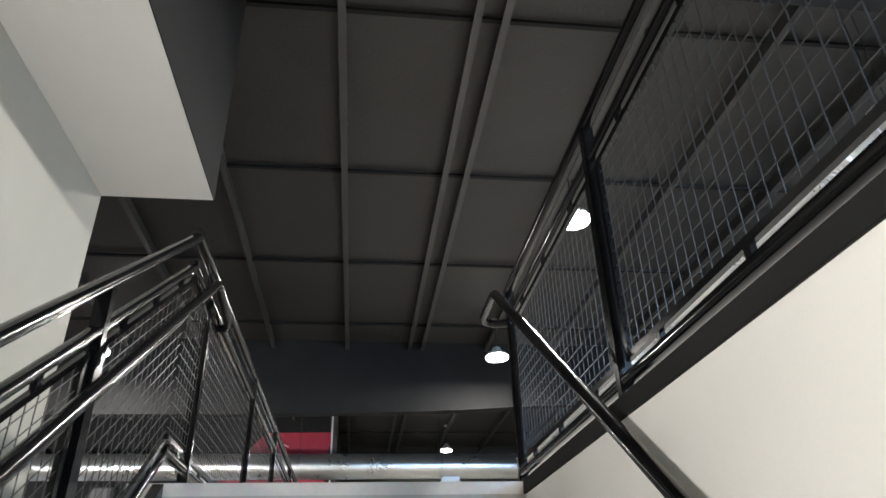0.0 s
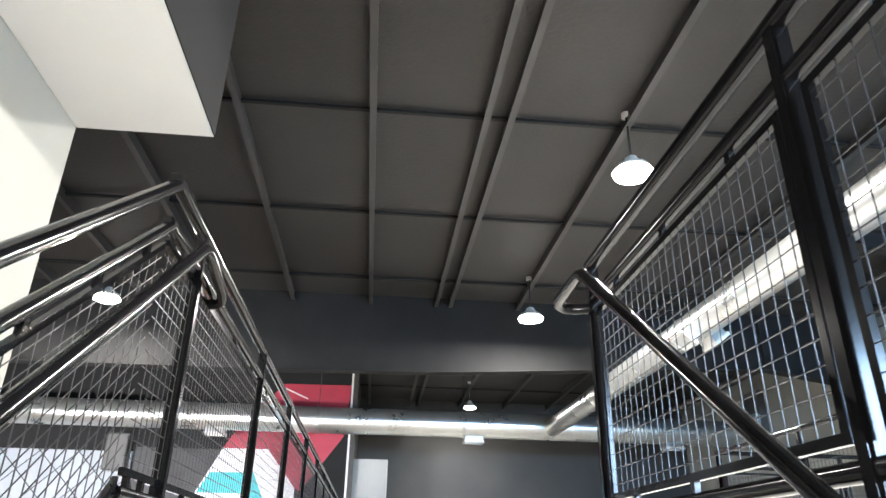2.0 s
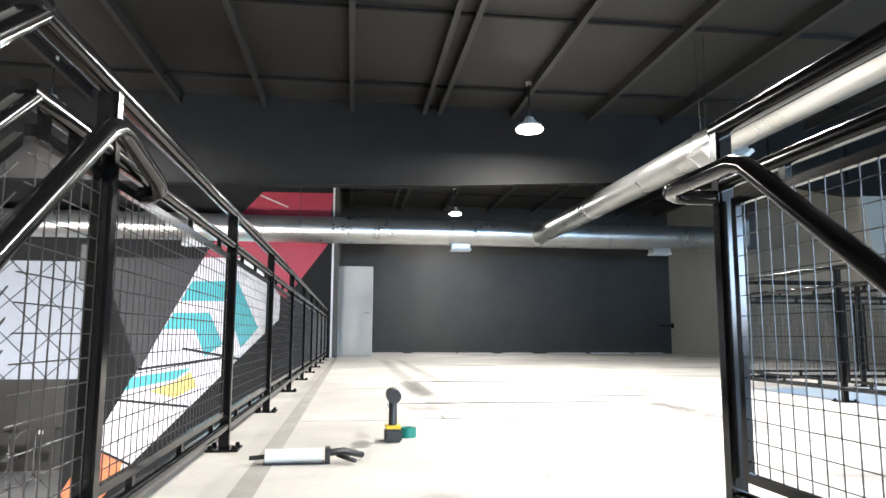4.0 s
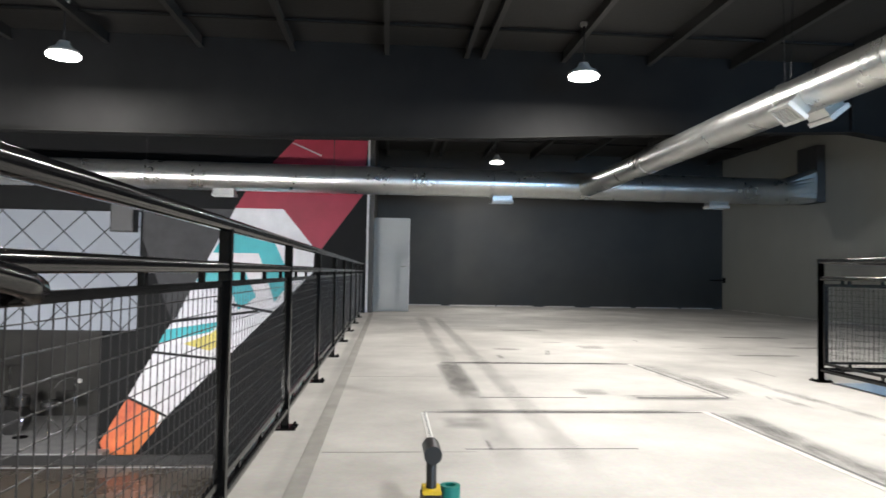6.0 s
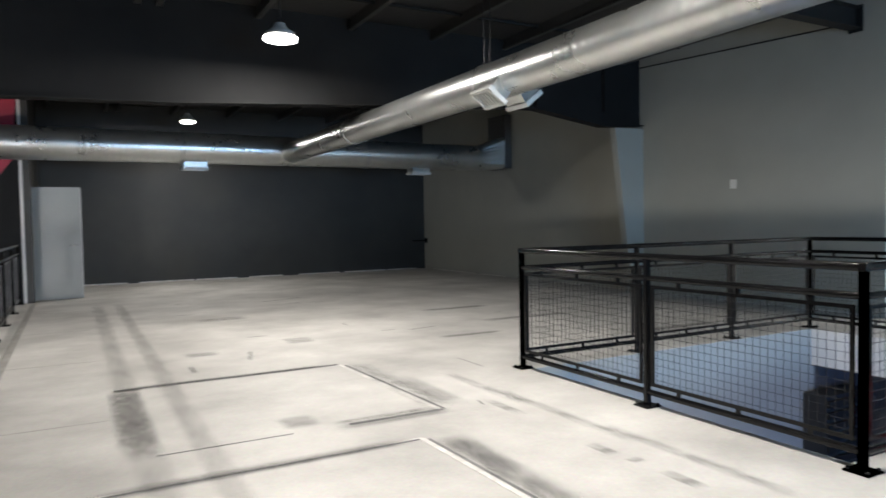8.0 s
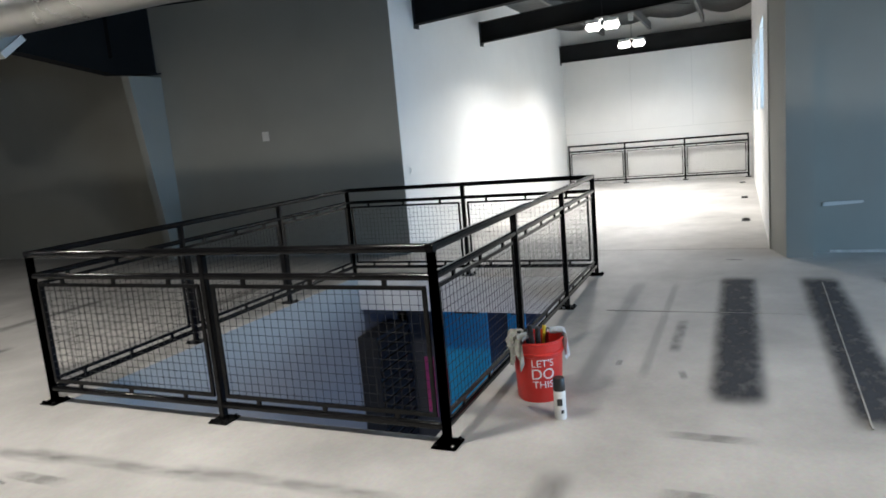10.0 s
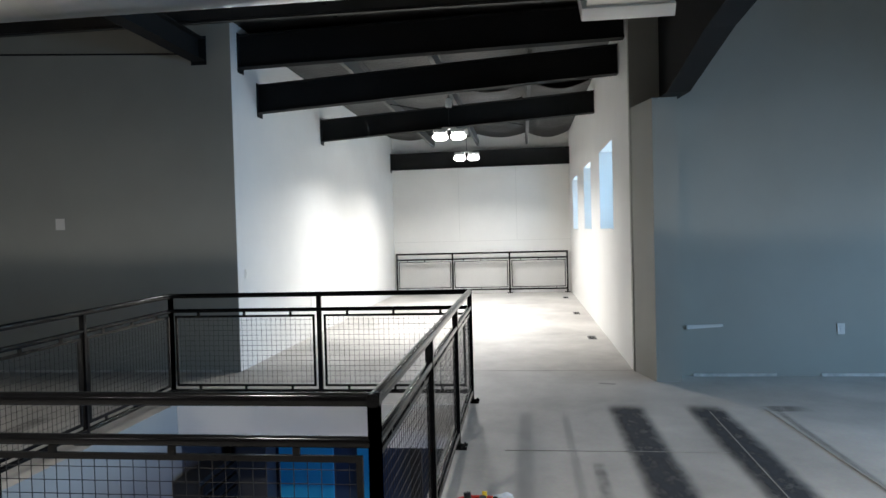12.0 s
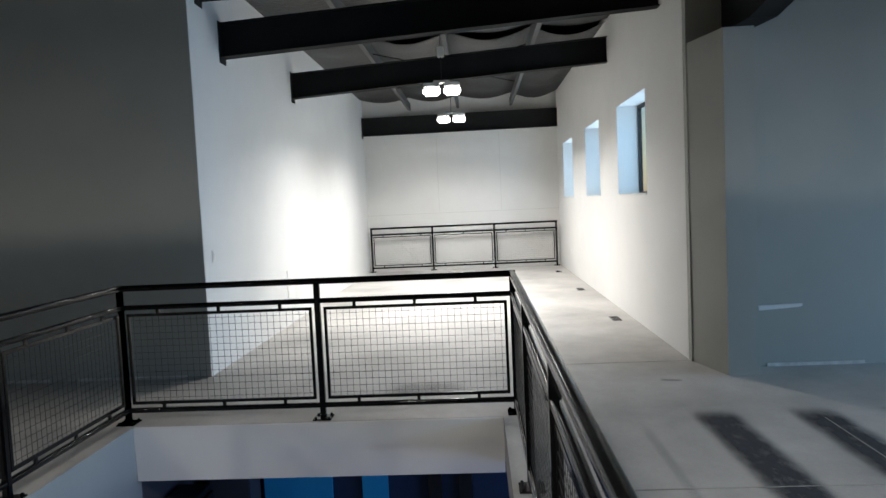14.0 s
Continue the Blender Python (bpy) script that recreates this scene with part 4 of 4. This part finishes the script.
part("bail_handle", Shape().tube([(0.16 * math.cos(a), 0.16 * math.sin(a), 0.30 - 0.06 * math.sin(a * 1.0 + 0.4) ** 2) for a in [math.pi * k2 / 14 - 0.6 for k2 in range(15)]], 0.004, 6), "chrome", bk, smooth=True)
for i, (dx, dy, h, m) in enumerate([(-0.06, 0.04, 0.43, "plastic_black"), (0.05, 0.05, 0.42, "plastic_black"), (-0.02, -0.07, 0.43, "chrome"), (-0.10, 0.00, 0.42, "plastic_black"), (0.09, -0.02, 0.41, "yellow"), (-0.04, -0.02, 0.44, "plastic_black"), (-0.09, 0.07, 0.425, "chrome")]):
    part("tool", Shape().tube([(dx * 0.6, dy * 0.6, 0.05), (dx, dy, h - 0.05), (dx * 1.12, dy * 1.12, h)], 0.012 + 0.005 * (i % 2), 8), m, bk, smooth=True)


def rag(name, cx, cy, ang, w, drop, material, parent):
    """A cloth hanging over the bucket's rim."""
    s = Shape()
    nu, nv = 10, 12
    vs = []
    for i in range(nu + 1):
        a = ang + (i / nu - 0.5) * w
        for j in range(nv + 1):
            q = j / nv
            rr = 0.08 + 0.085 * min(1, q / 0.3) + 0.02 * max(0, q - 0.3) + 0.012 * math.sin(i * 1.9 + q * 4)
            z = 0.40 + 0.02 * math.sin(i * 1.3) - max(0, q - 0.28) * drop * (1.0 + 0.25 * math.sin(i * 0.9 + cx))
            vs.append((rr * math.cos(a), rr * math.sin(a), z))
    s.add(vs, [(i * (nv + 1) + j, i * (nv + 1) + j + 1, (i + 1) * (nv + 1) + j + 1, (i + 1) * (nv + 1) + j) for i in range(nu) for j in range(nv)])
    part(name, s, material, parent, smooth=True)


rag("rag", 0, 0, radians(148), 0.7, 0.20, "cloth", bk)
rag("rag", 1, 0, radians(-68), 0.55, 0.21, "cloth_pale", bk)
rag("rag", 2, 0, radians(120), 0.9, 0.10, "cloth", bk)


def wrapped_text(words, size, z, r_at, facing, parent):
    """Lettering laid round the bucket's side."""
    c = bpy.data.curves.new("lettering", "FONT")
    c.body, c.size, c.align_x = words, size, "CENTER"
    c.extrude = 0.0
    tmp = new("lettering_source", c)
    me = bpy.data.meshes.new_from_object(tmp.evaluated_get(bpy.context.evaluated_depsgraph_get()))
    bpy.data.objects.remove(tmp)
    bm = bmesh.new()
    bm.from_mesh(me)
    bmesh.ops.subdivide_edges(bm, edges=[e for e in bm.edges if e.calc_length() > 0.012], cuts=2)
    bmesh.ops.triangulate(bm, faces=bm.faces)
    for v in bm.verts:
        rr = r_at(z + v.co.y) + 0.0015
        a = facing + v.co.x / rr
        v.co = Vector((rr * math.cos(a), rr * math.sin(a), z + v.co.y))
    bmesh.ops.recalc_face_normals(bm, faces=bm.faces)
    bm.to_mesh(me)
    bm.free()
    me.materials.clear()
    me.materials.append(M["text"])
    ob = new("lettering", me)
    ob.parent = parent


FACE = math.atan2(0.5 - 1.93, 0.9 - 5.05)
wall_r = lambda z: 0.132 + (z - 0.012) * 0.0597
wrapped_text("LET'S", 0.062, 0.226, wall_r, FACE + 0.12, bk)
wrapped_text("DO", 0.092, 0.150, wall_r, FACE + 0.12, bk)
wrapped_text("THIS", 0.062, 0.095, wall_r, FACE + 0.12, bk)

can = thing("spray_can", 4.83, 1.76, 0, "white spray can with a black cap on the deck", "spray can")
part("body", Shape().lathe([(0.030, 0.0), (0.033, 0.004), (0.033, 0.165), (0.028, 0.175)], 20), "plastic_white", can, smooth=True)
part("cap", Shape().lathe([(0.033, 0.166), (0.034, 0.17), (0.032, 0.235), (0.028, 0.24)], 20), "plastic_black", can, smooth=True)
for a0, z0, z1, w in ((FACE - 0.1, 0.085, 0.125, 0.9), (FACE + 0.3, 0.04, 0.06, 0.5)):
    s = Shape()
    n = 6
    vs = [(0.0336 * math.cos(a0 + w * (i / n - 0.5)), 0.0336 * math.sin(a0 + w * (i / n - 0.5)), z) for z in (z0, z1) for i in range(n + 1)]
    s.add(vs, [(i, i + 1, n + 2 + i, n + 1 + i) for i in range(n)])
    part("label_bar", s, "plastic_black", can)

dr = thing("cordless_drill", 0.77, 2.15, 0, "black and yellow cordless drill standing on its battery", "drill")
part("battery", Shape().box(-0.04, -0.06, 0, 0.04, 0.06, 0.06), "plastic_black", dr, bevel=0.008)
part("battery_plate", Shape().box(-0.036, -0.055, 0.061, 0.036, 0.055, 0.075), "yellow", dr, bevel=0.003)
part("grip", Shape().tube([(0, 0.0, 0.07), (0, 0.008, 0.12), (0, 0.012, 0.18)], 0.02, 12), "plastic_black", dr, smooth=True)
part("motor_housing", Shape().tube([(0, -0.075, 0.215), (0, -0.07, 0.215), (0, 0.05, 0.215), (0, 0.075, 0.215)], 0.034, 16), "plastic_black", dr, smooth=True)
part("chuck", Shape().tube([(0, 0.075, 0.215), (0, 0.12, 0.215)], 0.02, 14), "plastic_black", dr, smooth=True)
part("trigger", Shape().box(-0.008, 0.026, 0.145, 0.008, 0.042, 0.175), "yellow", dr, bevel=0.003)
tp = thing("tape_roll", 0.855, 2.27, 0, "small roll of teal tape lying on the deck", "tape roll")
part("roll", Shape().lathe([(0.022, 0.0), (0.040, 0.0), (0.040, 0.048), (0.022, 0.048), (0.022, 0.0)], 24, caps=False), "teal_tape", tp, smooth=True)
cg = thing("caulking_gun", 0.18, 1.60, 0.0, "white caulking tube in a dark gun lying on the deck", "caulking gun", rz=2)
part("tube", Shape().tube([(0.06, 0, 0.030), (0.28, 0, 0.030)], 0.028, 14), "plastic_white", cg, smooth=True)
part("nozzle", Shape().tube([(0.0, 0, 0.026), (0.03, 0, 0.027), (0.06, 0, 0.030)], 0.009, 10), "plastic_black", cg, smooth=True)
part("frame", Shape().box(0.055, -0.033, 0.002, 0.31, 0.033, 0.006).box(0.29, -0.03, 0.004, 0.31, 0.03, 0.06), "plastic_black", cg)
part("handle", Shape().tube([(0.31, 0, 0.04), (0.36, 0, 0.045), (0.44, 0.05, 0.022)], 0.014, 8), "plastic_black", cg, smooth=True)
part("trigger", Shape().tube([(0.34, 0, 0.03), (0.41, -0.05, 0.014)], 0.009, 8), "plastic_black", cg, smooth=True)
ang = thing("perforated_strip", 0.815, 3.02, 0, "white perforated metal strip lying on the deck", "metal strip")
part("strip", Shape().box(0, 0, 0.001, 0.035, 0.88, 0.004), "plastic_white", ang)
for i in range(20):
    part("slot", Shape().box(0.010, 0.03 + i * 0.043, 0.0045, 0.025, 0.05 + i * 0.043, 0.0055), "dust", ang)


# ---- floor lines, joints and stains ----
lines = thing("layout_lines", 0, 0, 0, "chalky white layout lines drawn on the deck", "floor marking", "", "structure")


def line(x0, y0, x1, y1, w, material, h=0.0025):
    d = Vector((x1 - x0, y1 - y0)).normalized()
    n = Vector((-d.y, d.x)) * (w / 2)
    o = [(x0 + n.x, y0 + n.y), (x1 + n.x, y1 + n.y), (x1 - n.x, y1 - n.y), (x0 - n.x, y0 - n.y)]
    part("line", Shape().prism(o, "z", 0.0006, h), material, lines)


line(1.12, 6.31, 3.03, 6.31, 0.045, "dust")
line(3.03, 6.31, 3.10, 4.44, 0.03, "plaster")
line(3.07, 6.24, 3.14, 4.44, 0.022, "dust", 0.0018)
line(2.43, 4.44, 3.12, 4.44, 0.04, "dust")
line(1.25, 4.44, 2.05, 4.44, 0.014, "dust")
line(0.83, 3.92, 2.68, 3.92, 0.018, "dust")
line(0.83, 3.94, 2.70, 3.94, 0.012, "plaster")
line(2.70, 3.93, 2.74, 1.9, 0.035, "plaster")
line(2.735, 3.9, 2.775, 1.9, 0.02, "dust", 0.0018)
line(1.0, 3.0, 1.9, 3.0, 0.008, "dust")
line(0.86, 1.98, 2.74, 1.98, 0.012, "plaster")
line(5.0, 0.25, 8.2, 0.16, 0.009, "joint", 0.0052)
line(5.6, -0.44, 8.3, -0.335, 0.014, "joint", 0.0052)
line(7.1, 0.3, 7.1, 1.9, 0.010, "joint", 0.0045)
setting("joint_strip", Shape().box(0.19, 0.2, 0.0006, 0.27, 14.4, 0.002), "strip", "trowelled grey joint strip along the deck edge", "floor joint")
for y in (2.95, 5.4, 7.8, 10.2, 12.6):
    setting("floor_joint", Shape().box(0.28, y - 0.006, 0.0006, 1.05, y + 0.006, 0.0016), "joint", "thin slab joint in the deck", "floor joint")
setting("floor_joint", Shape().box(9.96, CS + 0.02, 0.0006, 9.975, CN - 0.02, 0.0016), "joint", "thin slab joint at the corridor mouth", "floor joint")
tk = tagged(new("baseboard"), "rough pale plaster bead along the foot of the walls", "trim", "", "structure")
for i in range(9):
    y = 5.4 + i * 1.4
    part("bead", Shape().box(EAST - 0.018, y, 0.0, EAST - 0.001, y + 1.1 + 0.25 * math.sin(i * 2.1), 0.022), "plaster", tk)
for i in range(7):
    x = 0.95 + i * 1.3
    part("bead", Shape().box(x, NORTH - 0.02, 0.0, x + 1.05 + 0.2 * math.sin(i * 1.7), NORTH - 0.001, 0.03), "plaster", tk)
for i in range(4):
    y = -0.9 - i * 1.3
    part("bead", Shape().box(9.645, y, 0.0, 9.659, y + 0.85, 0.03), "plaster", tk)

M["st_dark"] = decal("black_scuff", (0.035, 0.038, 0.045), 1.0, 0.09, 0.34, (1.2, 2.2), scale=5.0, low=0.6, lo=0.34, hi=0.62)
M["st_grit"] = decal("gritty_dark_scuff", (0.10, 0.097, 0.095), 0.5, 0.16, 0.4, (1.0, 1.0), scale=8.0, low=0.2, lo=0.36, hi=0.70)
M["st_patch"] = decal("rubbed_grey_patch", (0.14, 0.135, 0.13), 0.42, 0.25, 0.12, (1.6, 1.6), scale=9.0, low=0.25, lo=0.36, hi=0.66)
M["st_mid"] = decal("grey_scuff", (0.17, 0.165, 0.16), 0.55, 0.2, 0.45, (0.9, 2.5))
M["st_long"] = decal("long_grey_scuff", (0.17, 0.165, 0.16), 0.40, 0.38, 0.12, (2.2, 0.9), scale=5.0, low=0.12, lo=0.34, hi=0.66)
M["st_track"] = decal("faint_wheel_track", (0.22, 0.21, 0.195), 0.27, 0.38, 0.10, (2.0, 0.6), scale=3.5, low=0.3, lo=0.32, hi=0.66)
M["st_long2"] = decal("faint_dragged_scuff", (0.19, 0.185, 0.18), 0.24, 0.12, 0.42, (0.7, 2.4))
M["st_spot"] = decal("small_scuff", (0.22, 0.215, 0.21), 0.42, 0.3, 0.3, (2.0, 2.0))


def stain(x0, y0, x1, y1, material, rz=0):
    cx, cy = (x0 + x1) / 2, (y0 + y1) / 2
    w, d = abs(x1 - x0) / 2, abs(y1 - y0) / 2
    ob = new("floor_stain", Shape().add([(-w, -d, 0), (w, -d, 0), (w, d, 0), (-w, d, 0)], [(0, 1, 2, 3)]).mesh("floor_stain", material))
    ob.matrix_basis = pose(cx, cy, 0.0032 + 0.00013 * (len(bpy.data.objects) % 7), 0, 0, rz)
    tagged(ob, "worn dark scuff on the concrete deck", "floor stain", "floor stains", "structure")


for q in [(5.1, 0.66, 8.5, 1.06, "st_dark"), (4.9, -0.03, 8.5, 0.38, "st_dark"), (5.6, -0.46, 8.5, -0.36, "st_mid"), (8.2, -0.75, 8.42, -0.25, "st_mid"), (5.2, 1.66, 8.3, 1.84, "st_long2"), (5.4, 1.36, 8.2, 1.46, "st_long2"),
          (1.05, 4.35, 1.32, 6.3, "st_long"), (1.08, 2.2, 1.34, 13.6, "st_track"), (1.42, 2.2, 1.64, 13.6, "st_track"), (3.62, 4.2, 3.78, 5.45, "st_long"), (3.68, 3.2, 3.82, 4.7, "st_long"), (3.74, 2.2, 3.88, 3.6, "st_long"), (1.04, 4.6, 1.32, 6.3, "st_patch"), (3.15, 4.4, 3.42, 5.6, "st_spot"), (2.76, 3.1, 2.98, 3.9, "st_spot"), (2.3, 4.46, 3.16, 4.56, "st_grit"), (1.1, 6.24, 3.05, 6.36, "st_grit"), (0.85, 3.86, 2.7, 3.96, "st_grit"),
          (2.72, 2.2, 2.95, 3.9, "st_long"), (0.9, 3.4, 1.2, 3.8, "st_spot"), (2.0, 4.5, 2.3, 4.85, "st_spot"), (2.9, 7.6, 3.3, 8.1, "st_spot"), (1.8, 7.4, 2.2, 7.7, "st_spot"), (4.5, 7.0, 5.4, 7.2, "st_mid"),
          (5.4, 9.2, 6.6, 9.5, "st_mid"), (2.3, 10.0, 3.1, 10.4, "st_spot"), (3.0, 0.2, 3.5, 0.9, "st_spot"), (4.0, -0.2, 4.6, 0.1, "st_spot"), (9.0, 2.6, 9.5, 3.4, "st_spot"), (3.0, 4.5, 3.3, 6.3, "st_long"), (2.7, 2.3, 3.0, 3.9, "st_long"), (2.3, 4.3, 3.2, 4.5, "st_mid"), (0.8, 3.85, 2.7, 4.02, "st_mid"), (1.1, 6.22, 3.05, 6.42, "st_mid"), (3.3, 1.5, 4.3, 1.75, "st_mid"), (2.2, 0.9, 3.0, 1.3, "st_mid"), (5.6, 7.8, 7.2, 8.1, "st_mid"), (6.5, 6.0, 8.0, 6.3, "st_mid")]:
    stain(*q)

# a broken row of gritty marks beside the floor opening
for y0, y1 in ((4.53, 3.98), (3.34, 3.08), (3.03, 2.93), (2.82, 2.48), (2.42, 2.1), (2.07, 1.55)):
    stain(3.46 + 0.02 * math.sin(7 * y0), y1, 3.56 + 0.02 * math.sin(7 * y0), y0, "st_grit")
for x0, y0, x1, y1 in ((4.69, 0.7, 4.79, 1.27), (4.1, 0.9, 4.2, 1.2), (6.0, 1.2, 6.9, 1.32)):
    stain(x0, y0, x1, y1, "st_grit")
flecks = random.Random(11)
for i in range(34):
    x, y = flecks.uniform(0.5, 9.2), flecks.uniform(0.6, 13.5)
    if SX0 - 0.5 < x < SX1 + 0.5 and SY0 - 0.5 < y < SY1 + 0.5:
        continue
    w, d = flecks.uniform(0.12, 0.55), flecks.uniform(0.03, 0.10)
    stain(x, y, x + w, y + d, flecks.choice(("st_spot", "st_grit", "st_mid")), flecks.choice((0, 90, 90, 0, 12, 78)))

# ---- small fittings ----
def plate(x, y, z, label, rz, w=0.075, h=0.115, rocker=True):
    t = thing("light_switch" if rocker else "socket_outlet", x, y, z, label, "switch" if rocker else "socket", rz=rz)
    part("plate", Shape().box(-w / 2, -0.007, -h / 2, w / 2, 0, h / 2), "plastic_white", t, bevel=0.002)
    part("rocker", Shape().box(-0.012, -0.012, -0.028, 0.012, -0.0075, 0.028), "plastic_white", t, bevel=0.002)


plate(EAST - 0.001, 7.43, 1.84, "white plastic thermostat plate on the grey wall", -90, 0.12, 0.14)
plate(10.18, CN - 0.006, 1.17, "white plastic light switch on the corridor wall", 0)
plate(12.9, CN - 0.006, 0.55, "white plastic access plate on the corridor wall", 0, 0.34, 0.42)
plate(9.659, -1.55, 0.5, "white plastic socket outlet on the blue-lit wall", -90, rocker=False)
plate(18.4, CS + 0.001, 0.45, "white plastic socket outlet under the windows", 180, rocker=False)
for x, y in ((12.34, 0.76), (15.32, 0.76), (18.35, 0.78)):
    t = thing("floor_register", x, y, 0, "small dark metal air register let into the deck", "floor vent", "floor registers")
    part("frame", Shape().box(-0.16, -0.06, 0.0006, 0.16, 0.06, 0.004), "vent_dark", t)
    for i in range(9):
        part("slat", Shape().box(-0.14 + i * 0.033, -0.045, 0.0045, -0.125 + i * 0.033, 0.045, 0.008), "steel", t)
bar = thing("door_pull", 9.30, NORTH - 0.16, 0.80, "black bar bracket sticking out at the wall corner", "bracket")
part("arm", Shape().box(0.2, 0, 0, 0.63, 0.04, 0.03), "steel", bar)
part("base", Shape().box(0.6, -0.03, -0.06, 0.638, 0.07, 0.09), "steel", bar)
lb = thing("wall_batten", 9.659, 0.02, 0.51, "short pale batten fixed to the wall", "batten", rz=-90)
part("board", Shape().prism([(0.0, 0.0), (0.36, 0.022), (0.38, 0.03), (0.38, 0.052), (0.0, 0.045)], "y", -0.02, 0.0), "white_paint", lb, bevel=0.003)
setting("panel_seam", Shape().box(CE - 0.006, CS, 1.36, CE - 0.001, CN, 1.37), "seam", "horizontal panel seam on the end wall", "trim")
for y in (1.9, 3.4):
    setting("panel_seam", Shape().box(CE - 0.005, y, 1.38, CE - 0.001, y + 0.008, 3.25), "seam", "upright panel seam on the end wall", "trim")
